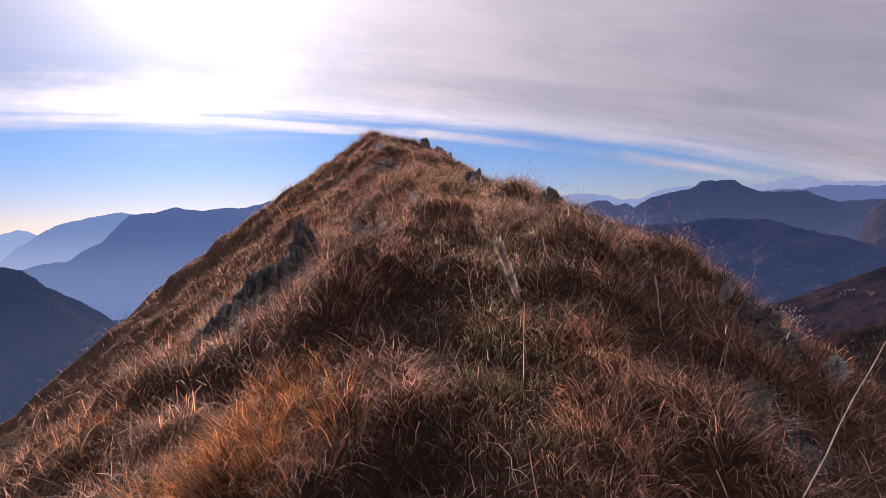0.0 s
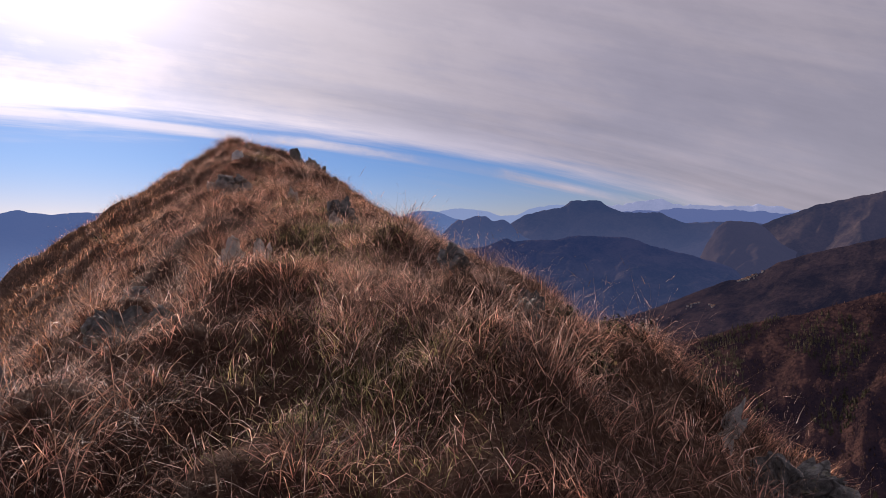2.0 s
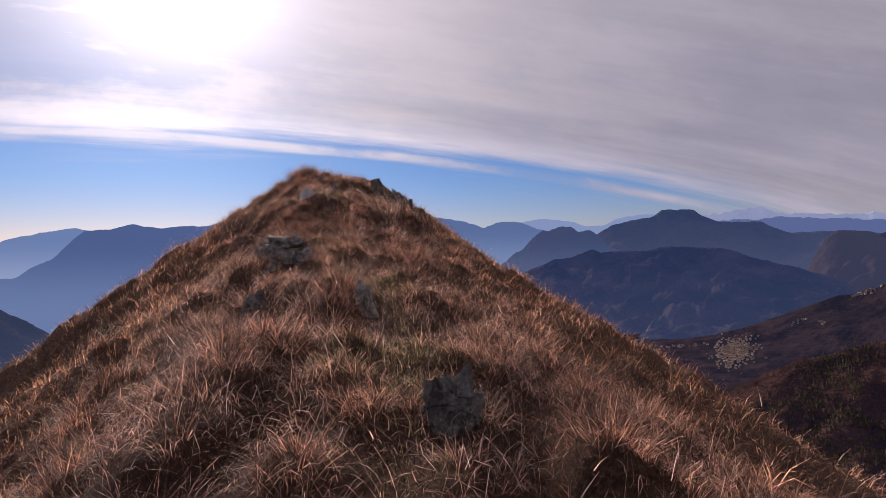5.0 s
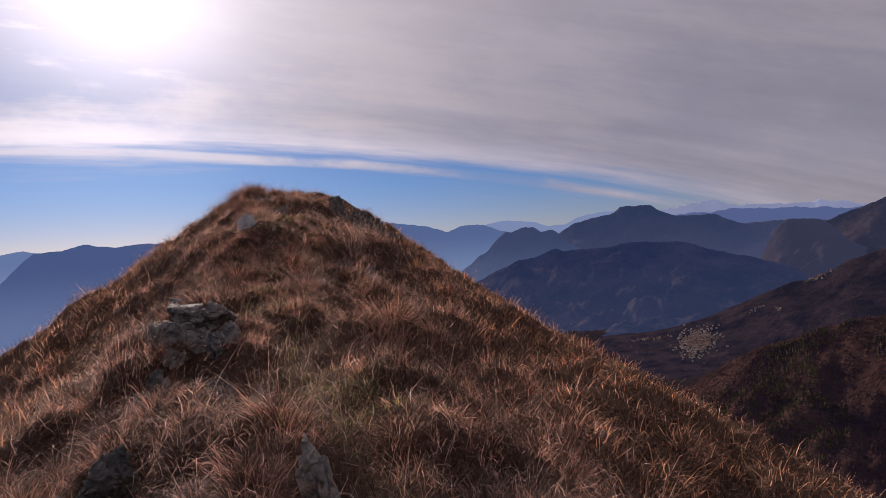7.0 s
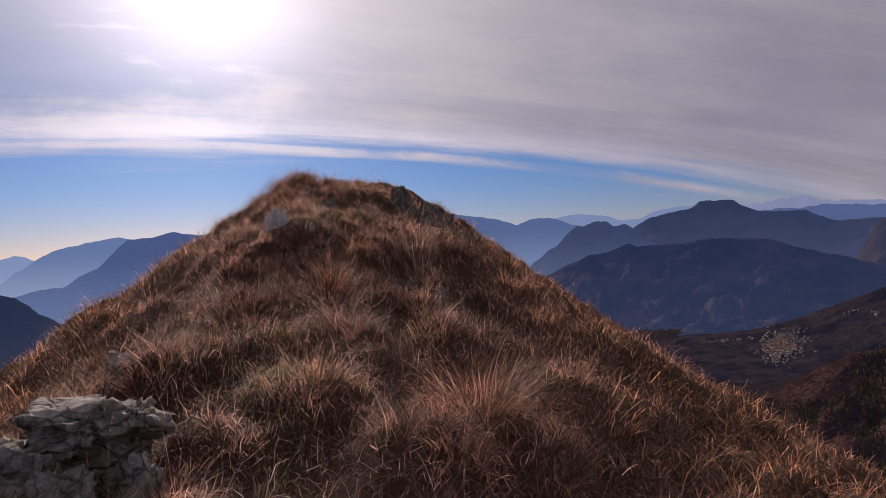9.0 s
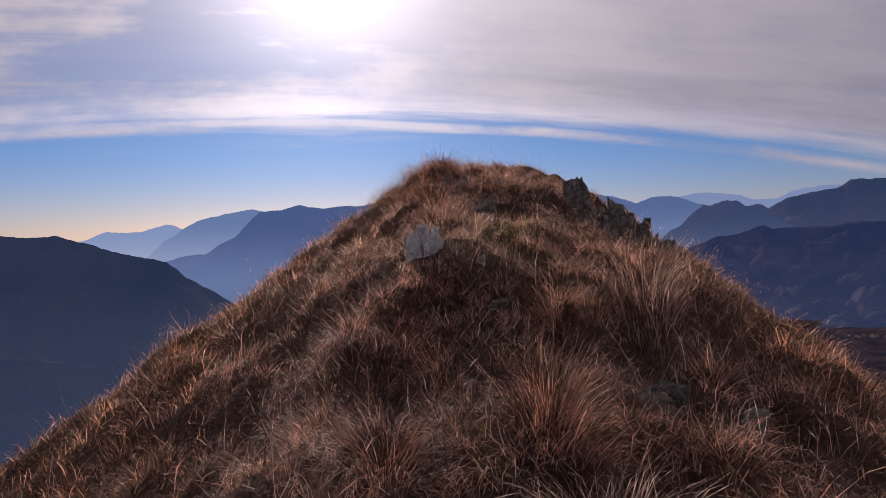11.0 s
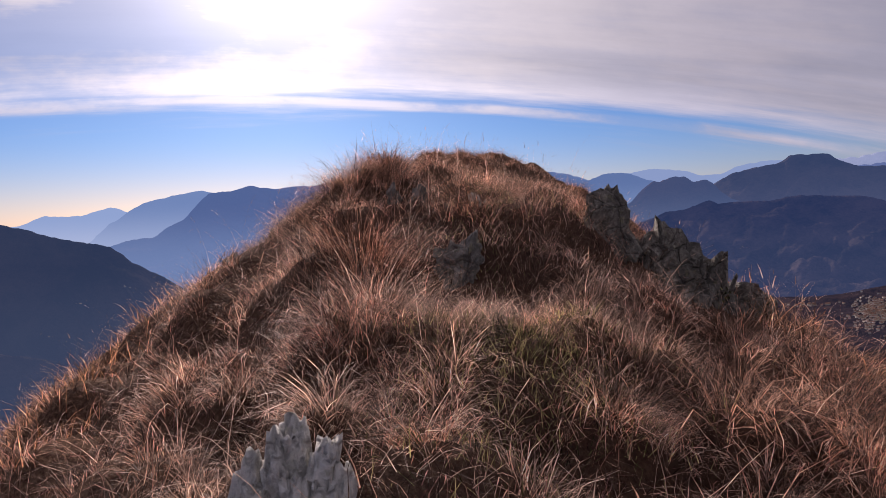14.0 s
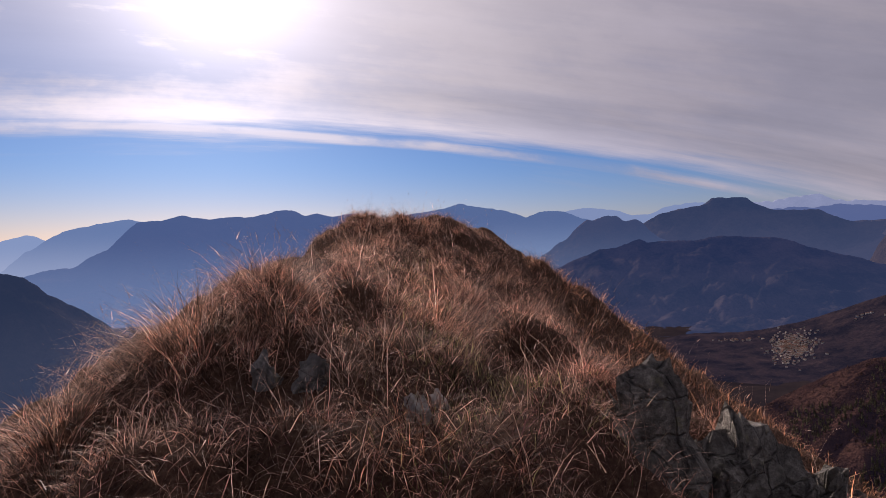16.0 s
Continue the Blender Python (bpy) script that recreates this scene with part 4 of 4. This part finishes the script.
# outcrop on the sunny flank, first stretch
rock("rock", "tall pointed grey rock standing in the grass", 0.86, 4.42, 0.46, 0.38, 0.95, 1, lean=(6, -8), strata=0.10, turn=20, top=2.60, group=G1)
for k, (text, x0, x1, z0, z1) in enumerate((("dark fluted rock of upright ribs beside the pointed one", 0.74, 0.32, 2.20, 2.02), ("low fluted rock running down the slope", 0.28, -0.20, 1.96, 1.52))):
    fluted_rock("rock", text, x0, x1, 4.36, z0, z1, 80 + k, STONE, G1)
rock("rock", "lichened stone at the outcrop's foot", 0.56, 3.75, 0.24, 0.2, 0.24, 5, STONE, fine=3, group=G1)
rock("rock", "small dark stone half buried in grass", 0.72, 6.7, 0.22, 0.2, 0.14, 6, fine=3, group=G1)
rock("rock", "low grey-green stone in brown grass", 1.14, 6.05, 0.26, 0.22, 0.10, 7, strata=0.08, fine=3, group=G1)
# right brink, first stretch
rock("rock", "rounded grey stone in the shaded turf", 3.60, 1.95, 0.26, 0.24, 0.30, 11, lean=(0, 15), group=G2)
rock("rock", "cracked grey stone streaked with lichen", 3.62, 1.58, 0.30, 0.28, 0.36, 12, strata=0.08, lean=(0, 20), group=G2)
rock("rock", "small angular stone below the brink", 5.06, 3.26, 0.20, 0.22, 0.24, 13, PALE_STONE, lean=(0, 25), fine=3, group=G2)
rock("rock", "pale-tipped rock on the brink", 4.54, 4.02, 0.26, 0.34, 0.44, 14, PALE_STONE, strata=0.12, lean=(0, 30), turn=-15, top=1.92, group=G2)
rock("rock", "long grey rock spine down the brink", 4.60, 3.58, 0.30, 0.75, 0.40, 15, strata=0.14, lean=(18, 35), turn=-8, top=1.74, group=G2)
rock("rock", "broken grey slab at the spine's end", 4.55, 3.16, 0.26, 0.45, 0.30, 16, strata=0.1, lean=(18, 35), fine=3, group=G2)
# stones by the path
rock("rock", "broad lichened grey-green rock beside the path", 1.44, 4.55, 0.40, 0.34, 0.26, 32, STONE, strata=0.06, turn=15, group=G3)
rock("rock", "small mossy stone at the broad rock's side", 1.66, 4.42, 0.18, 0.16, 0.14, 33, STONE, fine=3, group=G3)
rock("rock", "rounded brown stone overhung by curled grass", 3.24, 4.72, 0.22, 0.22, 0.22, 34, STONE, group=G3)
rock("rock", "grey slab dipping down the shaded slope", 3.74, 4.82, 0.18, 0.40, 0.22, 35, STONE, lean=(0, 25), strata=0.08, turn=-20, group=G3)
rock("rock", "angular brown-grey stone with a pale edge", 1.86, 5.72, 0.22, 0.2, 0.30, 21, PALE_STONE, lean=(10, -6), strata=0.06, top=2.83, group=G3)
rock("rock", "upright wedge of mottled grey stone", 2.07, 5.68, 0.15, 0.15, 0.24, 22, PALE_STONE, strata=0.06, top=2.82, group=G3)
rock("rock", "low lichened stone sunk in turf", 1.87, 5.45, 0.22, 0.2, 0.14, 23, fine=3, group=G3)
rock("rock", "flat grey stone sunk in turf", 2.10, 5.40, 0.17, 0.16, 0.15, 24, PALE_STONE, fine=3, group=G3)
rock("rock", "small stone chip in dry grass", 1.68, 5.42, 0.14, 0.12, 0.10, 25, fine=3, group=G3)
rock("rock", "stubby pale stone between tufts", 2.66, 6.55, 0.15, 0.15, 0.20, 26, PALE_STONE, fine=3, group=G3)
rock("rock", "weathered grey stone overhung by grass", 2.79, 7.5, 0.32, 0.26, 0.26, 27, group=G3)
rock("rock", "small grey stone beside the path", 2.82, 6.3, 0.13, 0.12, 0.12, 28, fine=3, group=G3)
rock("rock", "narrow pale stone set on edge", 3.80, 5.3, 0.14, 0.20, 0.30, 29, PALE_STONE, lean=(0, 10), group=G3)
rock("rock", "low grey stone on the shaded slope", 3.92, 5.75, 0.22, 0.2, 0.18, 30, fine=3, group=G3)
rock("rock", "broken grey stone among red-brown grass", 4.08, 5.55, 0.22, 0.2, 0.28, 31, strata=0.08, fine=3, group=G3)
# blocky outcrop
for text, x, y, wide, deep, high, seed, top in (
        ("pale grey block under the outcrop's top slabs", 1.20, 12.98, 0.52, 0.34, 0.36, 41, 3.99), ("rounded pale top slab with a joint below", 1.40, 12.88, 0.30, 0.34, 0.16, 42, 4.10),
        ("flat pale top slab with worn edges", 1.14, 12.86, 0.34, 0.34, 0.16, 43, 4.09), ("squared pale block below the top slabs", 1.06, 12.66, 0.30, 0.26, 0.20, 44, 3.97),
        ("knobbly pale block at the outcrop's foot", 1.29, 12.58, 0.26, 0.24, 0.22, 45, 3.90), ("single rounded stone beside the outcrop", 1.53, 12.62, 0.19, 0.18, 0.20, 54, 3.93),
        ("darker weathered block at the outcrop's end", 0.92, 12.82, 0.26, 0.30, 0.26, 55, 3.95), ("low pale stone in front of the outcrop", 1.18, 12.32, 0.22, 0.2, 0.12, 56, 3.74)):
    rock("rock", text, x, y, wide, deep, high, seed, OUTCROP_STONE, cuts=9, boxy=0.55, blocks=0.16, top=top - 0.03, soft=True, group=G4)
rock("rock", "small grey stone in a hollow", 1.60, 11.75, 0.24, 0.2, 0.16, 46, fine=3, group=G4)
rock("rock", "grey stone on the sunny slope", 1.11, 11.92, 0.27, 0.22, 0.26, 47, group=G4)
rock("rock", "slim upright stone in red-brown grass", 1.99, 11.0, 0.16, 0.14, 0.28, 48, PALE_STONE, fine=3, group=G4)
rock("rock", "leaning pale slab with sharp edges", 2.35, 10.06, 0.18, 0.16, 0.36, 49, PALE_STONE, strata=0.12, lean=(0, -10), group=G4)
rock("rock", "grey boulder low in the sunny slope", 1.24, 10.72, 0.32, 0.28, 0.32, 50, group=G4)
rock("rock", "dark slab showing through long grass", 2.48, 16.5, 0.30, 0.3, 0.26, 51, strata=0.08, lean=(0, 20), group=G4)
rock("rock", "dark slab in the shaded slope", 2.82, 16.3, 0.28, 0.3, 0.34, 52, strata=0.08, lean=(0, 25), group=G4)
rock("rock", "cracked stone in front of the outcrop", 1.47, 12.30, 0.16, 0.15, 0.16, 57, STONE, fine=3, group=G4)
rock("rock", "pale ridged slab lying in dark turf", 1.60, 17.22, 0.14, 0.40, 0.06, 58, STONE, strata=0.08, turn=-25, group=G4)
rock("rock", "small pale stone below the white rock", 1.43, 17.58, 0.08, 0.08, 0.07, 59, PALE_STONE, fine=3, group=G4)
rock("rock", "flat pale stone in thatch", 0.72, 14.25, 0.22, 0.2, 0.12, 53, PALE_STONE, fine=3, group=G4)
# white rock and crags near the top
lobed_rock("rock", "jagged white rock of upright lobes on the crest", 0.98, 17.78, 5.25, 61, WHITE_STONE, G5)
rock("rock", "grey lichened slab leaning out of the turf", 1.27, 20.02, 0.36, 0.30, 0.40, 62, STONE, lean=(-16, 22), top=5.66, strata=0.06, group=G5)
for text, x, y, wide, deep, high, seed, lean, top in (
        ("grey lichened block with a square top", 2.50, 21.42, 0.46, 0.34, 0.50, 63, (-4, -12), 5.88),
        ("big dark crag broken by cracks", 3.06, 21.5, 0.66, 0.5, 0.95, 64, (0, 6), 5.60),
        ("dark cracked block beside the crag", 2.82, 21.50, 0.36, 0.36, 0.70, 65, (0, 8), 5.50),
        ("low dark rock at the crag's foot", 2.92, 21.20, 0.44, 0.30, 0.50, 78, (0, 12), 5.16),
        ("split dark rock below the crag", 3.40, 21.55, 0.44, 0.40, 0.70, 79, (0, 16), 5.30),
        ("dark ledge of rock on the brink", 3.66, 21.85, 0.40, 0.40, 0.50, 66, (0, 20), 5.02),
        ("low dark stone behind the crag", 3.98, 22.3, 0.40, 0.40, 0.40, 67, (0, 25), 4.88)):
    rock("rock", text, x, y, wide, deep, high, seed, DARK_STONE, lean=lean, strata=0.02, cuts=10, fine=4, top=top, boxy=0.42, rugged=0.55, blocks=0.20, group=G5)
rock("rock", "small dark stone on the brink", 2.72, 21.95, 0.22, 0.2, 0.22, 68, fine=3, group=G5)
rock("rock", "narrow dark stone on the grassy shoulder", -0.68, 21.35, 0.2, 0.16, 0.17, 69, fine=3, group=G5)
rock("rock", "upright grey stone wrapped in grass", 0.74, 21.33, 0.15, 0.14, 0.17, 70, STONE, fine=3, group=G5)
rock("rock", "grey stone wrapped in fair grass", 0.93, 21.33, 0.18, 0.16, 0.15, 71, STONE, fine=3, group=G5)
rock("rock", "pale stone chip in dark turf", 1.41, 20.95, 0.12, 0.1, 0.12, 72, PALE_STONE, fine=3, group=G5)
rock("rock", "small pale pebble in dark turf", 1.50, 21.2, 0.09, 0.08, 0.08, 73, PALE_STONE, fine=3, group=G5)
rock("rock", "lichened stone on the sunny slope", -0.42, 21.75, 0.2, 0.18, 0.18, 74, fine=3, group=G5)


# ---- stick, shrubs ----
def bent_stick(name, label, foot, tip, thick, sag=0.0, seed=0, mat=WOOD):
    r = random.Random(seed)
    a, b = Vector(foot), Vector(tip)
    bm = bmesh.new()
    rings, n, sides = [], 10, 7
    for i in range(n + 1):
        t = i / n
        c = a.lerp(b, t) + Vector((r.uniform(-1, 1), r.uniform(-1, 1), 0)) * thick * 0.5 + Vector((0, 0, -sag * math.sin(math.pi * t)))
        w = thick * (1 - 0.45 * t) * r.uniform(0.85, 1.15) * 0.5
        rings.append([bm.verts.new(c + Vector((math.cos(k * 2 * math.pi / sides) * w, math.sin(k * 2 * math.pi / sides) * w, 0))) for k in range(sides)])
    for i in range(n):
        for k in range(sides):
            bm.faces.new((rings[i][k], rings[i][(k + 1) % sides], rings[i + 1][(k + 1) % sides], rings[i + 1][k]))
    bm.faces.new(rings[0][::-1])
    bm.faces.new(rings[-1])
    return tagged(part(name, bm, mat), label, "stick")


def foot_at(x, y):
    return (x, y, float(hill(np.array([x]), np.array([y]))[0]) - 0.02)


# a tall stem with its seed plume, standing by the start of the walk
plume_stem = new("feather_grass")
plume_stem.location = foot_at(2.16, 0.42)
tagged(plume_stem, "tall dry feather grass with a pale seed plume", "grass")
foot, neck, tip = Vector((0, 0, 0)), Vector((2.06, 0.16, 2.21)) - plume_stem.location, Vector((2.0, 0.03, 2.34)) - plume_stem.location
bm = bmesh.new()
rings = []
for k in range(9):
    c, w = foot.lerp(neck, k / 8) + Vector((0.012 * math.sin(k * 0.9), 0.01 * math.sin(k * 1.3), 0)), 0.0016 - 0.00006 * k
    rings.append([bm.verts.new(c + Vector((math.cos(s * 1.2566) * w, math.sin(s * 1.2566) * w, 0))) for s in range(5)])
for k in range(8):
    for s in range(5):
        bm.faces.new((rings[k][s], rings[k][(s + 1) % 5], rings[k + 1][(s + 1) % 5], rings[k + 1][s]))
part("stalk", bm, STRAW, plume_stem)
along_plume = rng.random(420) ** 0.8
roots = np.array(neck)[None, :] + along_plume[:, None] * (np.array(tip) - np.array(neck))[None, :] + rng.normal(0, 0.0022, (420, 3))
bristles = blades(roots, rng.uniform(0.014, 0.030, 420), np.arctan2(-0.13, -0.06) + rng.normal(0, 0.5, 420), rng.uniform(0.5, 1.0, 420), rng.uniform(-0.4, 0.2, 420), rng.uniform(0.003, 0.005, 420), 2)
plume = tagged(sheet("seed_plume", *bristles, PLUME), kind="stuff")
plume.parent = plume_stem
fx = foot_at(3.40, 2.55)
bent_stick("stick", "thin bleached stalk standing in the grass", fx, (3.39, 2.6, fx[2] + 0.32), 0.010, seed=4)
fx = foot_at(2.78, 0.60)
bent_stick("stick", "long bleached stalk leaning outwards", fx, (3.50, 0.80, fx[2] + 0.92), 0.007, seed=5)
fx = foot_at(2.32, 1.55)
bent_stick("stick", "short fallen twig in the path turf", fx, (2.52, 1.5, fx[2] + 0.05), 0.010, seed=6)


def shrub(label, x, y, size, seed, leaves=420):
    r = np.random.default_rng(seed)
    base = new("shrub")
    base.location = foot_at(x, y)
    tagged(base, label, "shrub", group="low shrubs on the brink")
    bm = bmesh.new()
    tips = []
    for k in range(9):
        a, l = r.uniform(0, 6.3), size * r.uniform(0.5, 1.0)
        tip = Vector((math.cos(a) * l * 0.55, math.sin(a) * l * 0.55, l * 0.75))
        tips.append(tip)
        side = Vector((-math.sin(a), math.cos(a), 0)) * 0.004
        v = [bm.verts.new(q) for q in (-side, side, tip * 0.5 + side * 0.7, tip * 0.5 - side * 0.7)]
        bm.faces.new(v)
        t = bm.verts.new(tip)
        bm.faces.new((v[3], v[2], t))
        bm.faces.new((v[0], v[3], t))
    tagged(part("twig_mass", bm, WOOD, base), kind="stuff")
    i = r.integers(0, 9, leaves)
    at = np.array([tuple(t) for t in tips])[i] * r.uniform(0.35, 1.05, leaves)[:, None] + r.normal(0, size * 0.09, (leaves, 3))
    V, Q, T = blades(at, r.uniform(0.02, 0.045, leaves), r.uniform(0, 6.3, leaves), r.uniform(0.2, 1.6, leaves), r.uniform(0, 0.8, leaves), r.uniform(0.010, 0.018, leaves), 2)
    crown = tagged(sheet("foliage", V, Q, T, SHRUB), kind="stuff")
    crown.parent = base
    return base


shrub("small dark green shrub on the brink", 3.80, 4.05, 0.32, 1)
shrub("low dark shrub among the brink rocks", 4.30, 4.5, 0.28, 2)
for k, (qx, qy, qs) in enumerate(((4.42, 5.15, 0.22), (4.62, 4.95, 0.26), (4.78, 4.8, 0.24), (4.85, 4.5, 0.24), (5.0, 4.65, 0.26), (4.72, 4.4, 0.2), (4.3, 5.4, 0.18))):
    shrub("low dark-green leafy shrub on the shaded brink", qx, qy, qs, 20 + k, 520)
shrub("dark leafy shrub on the brink of the slope", 3.45, 21.55, 0.26, 3)
shrub("low brown-green shrub below the crags", 3.85, 21.9, 0.28, 4)
shrub("greyish twiggy shrub on the grassy shoulder", -0.9, 12.6, 0.34, 5)

# ---- woods and villages in the valley ----
def ground_at(ob):
    """Looks up the height of a far slope straight below."""
    from mathutils.bvhtree import BVHTree
    me = ob.data
    tree = BVHTree.FromPolygons([v.co for v in me.vertices], [p.vertices for p in me.polygons])
    return lambda x, y: (tree.ray_cast(Vector((x, y, 900)), Vector((0, 0, -1)))[0] or Vector((x, y, -240))).z


CONIFER = distance_material("air_conifer", (0.075, 0.072, 0.045), (0.20, 0.175, 0.105), (0.0, 0.0, 0.0), 0.0, 0.05)
BARE_TREE = distance_material("air_bare_tree", (0.06, 0.037, 0.030), (0.22, 0.135, 0.105), (0.0, 0.0, 0.0), 0.0, 0.05)


def woods(name, label, at, n, d0, d1, b0, b1, h0, h1, mat, broad, seed, patchy=0.5):
    """Far woods as many small ragged crowns."""
    r = np.random.default_rng(seed)
    V, T, k = [], [], 0
    for _ in range(n):
        b, d = radians(r.uniform(b0, b1)), r.uniform(d0, d1)
        x, y = EYE[0] + d * math.sin(b), EYE[1] + d * math.cos(b)
        if float(vnoise(np.array([x / 45.0]), np.array([y / 45.0]), seed)[0]) < patchy:
            continue
        z, h = at(x, y), r.uniform(h0, h1)
        for level in range(3):
            lo, hi, w = z + h * (0.12 + 0.27 * level), z + h * (0.55 + 0.225 * level), h * broad * (1 - 0.28 * level)
            a0 = r.uniform(0, 6.3)
            ring = [(x + w * r.uniform(0.7, 1.2) * math.cos(a0 + q * 1.2566), y + w * r.uniform(0.7, 1.2) * math.sin(a0 + q * 1.2566), lo + h * r.uniform(-0.05, 0.05)) for q in range(5)]
            V += ring + [(x + w * r.uniform(-0.2, 0.2), y, hi)]
            T += [(k + q, k + (q + 1) % 5, k + 5) for q in range(5)]
            k += 6
    ob = sheet(name, np.array(V), NO_FACES, np.array(T), mat)
    return tagged(ob, label, "woods", kind="stuff")


wood_at = ground_at(wood_hill)
woods("conifer_woods", "dark green conifers scattered over the slope", wood_at, 5600, 450, 640, 32, 58, 3.0, 6.2, CONIFER, 0.19, 5, 0.54)
woods("bare_woods", "leafless brown trees over the slope", wood_at, 5000, 330, 640, 27, 58, 1.4, 2.8, BARE_TREE, 0.34, 6, 0.12)

WALLS = distance_material("air_house_wall", (0.60, 0.55, 0.50), (0.85, 0.82, 0.76), (0.0, 0.0, 0.0), 0.0, 0.05)
ROOFS = distance_material("air_house_roof", (0.28, 0.15, 0.11), (0.40, 0.29, 0.24), (0.0, 0.0, 0.0), 0.0, 0.05)


def house_pattern(wide, deep, high):
    base = new("house")
    bm = bmesh.new()
    bmesh.ops.create_cube(bm, size=1.0, matrix=Matrix.Translation((0, 0, high / 2)) @ Matrix.Diagonal((wide, deep, high, 1)))
    part("wall", bm, WALLS, base)
    bm = bmesh.new()
    e = 0.5
    v = [bm.verts.new(q) for q in ((-wide / 2 - e, -deep / 2 - e, high), (wide / 2 + e, -deep / 2 - e, high), (wide / 2 + e, deep / 2 + e, high), (-wide / 2 - e, deep / 2 + e, high),
                                   (-wide / 2 - e, 0, high + deep * 0.32), (wide / 2 + e, 0, high + deep * 0.32))]
    for f in ((0, 1, 5, 4), (2, 3, 4, 5), (0, 4, 3), (1, 2, 5), (3, 2, 1, 0)):
        bm.faces.new([v[i] for i in f])
    part("roof", bm, ROOFS, base)
    return tagged(base, "pale-walled village house with a tiled gable roof", "house", "houses of the valley villages")


slope_at = ground_at(bpy.data.objects["backdrop_slope"])
r = random.Random(8)
patterns = [(house_pattern(3.2, 2.8, 2.6)), (house_pattern(4.4, 3.0, 2.8)), (house_pattern(2.8, 2.8, 3.6))]
placed = 0
# bearing, elevation band and number of houses for each village
for b, spread_b, d, spread_d, count in ((32.7, 1.4, 1330, 80, 180), (42.3, 0.8, 1499, 10, 45), (37.6, 0.45, 1440, 14, 10), (39.2, 0.25, 1400, 10, 7), (46.6, 0.3, 1280, 22, 8), (28.6, 1.8, 1420, 12, 26)):
    for _ in range(count):
        q, dist = radians(b + r.gauss(0, spread_b * 0.55)), d + r.gauss(0, spread_d * 0.6)
        hx, hy = EYE[0] + dist * math.sin(q), EYE[1] + dist * math.cos(q)
        m = pose(hx, hy, slope_at(hx, hy) - 0.6, 0, 0, r.uniform(0, 180))
        if placed < 3:
            patterns[placed].matrix_basis = m
        else:
            copy_thing(patterns[placed % 3], m)
        placed += 1

# the packed small houses in the middle of the large village
VW, QW, VR, QR = [], [], [], []
for _ in range(300):
    q, dist = radians(32.7 + r.gauss(0, 0.78)), 1330 + r.gauss(0, 52)
    hx, hy = EYE[0] + dist * math.sin(q), EYE[1] + dist * math.cos(q)
    hz, w, d, tall, turn = slope_at(hx, hy) - 0.5, r.uniform(1.2, 2.0), r.uniform(1.1, 1.5), r.uniform(2.0, 3.4), r.uniform(0, 3.1)
    cs, sn = math.cos(turn), math.sin(turn)
    put = lambda u, v, z: (hx + u * cs - v * sn, hy + u * sn + v * cs, hz + z)
    k, kr = len(VW), len(VR)
    VW += [put(u, v, z) for z in (0, tall) for u, v in ((-w, -d), (w, -d), (w, d), (-w, d))]
    QW += [(k + s, k + (s + 1) % 4, k + 4 + (s + 1) % 4, k + 4 + s) for s in range(4)]
    VR += [put(u * 1.1, v * 1.15, tall) for u, v in ((-w, -d), (w, -d), (w, d), (-w, d))] + [put(-w * 1.1, 0, tall + d * 0.6), put(w * 1.1, 0, tall + d * 0.6)]
    QR += [(kr, kr + 1, kr + 5, kr + 4), (kr + 2, kr + 3, kr + 4, kr + 5)]
NO_TRIS = np.zeros((0, 3), dtype=np.int32)
tagged(sheet("village_houses", np.array(VW), np.array(QW), NO_TRIS, WALLS), "tightly packed pale walls of far village houses", "houses", kind="stuff")
tagged(sheet("village_roofs", np.array(VR), np.array(QR), NO_TRIS, ROOFS), "tightly packed tiled roofs of far village houses", "roofs", kind="stuff")
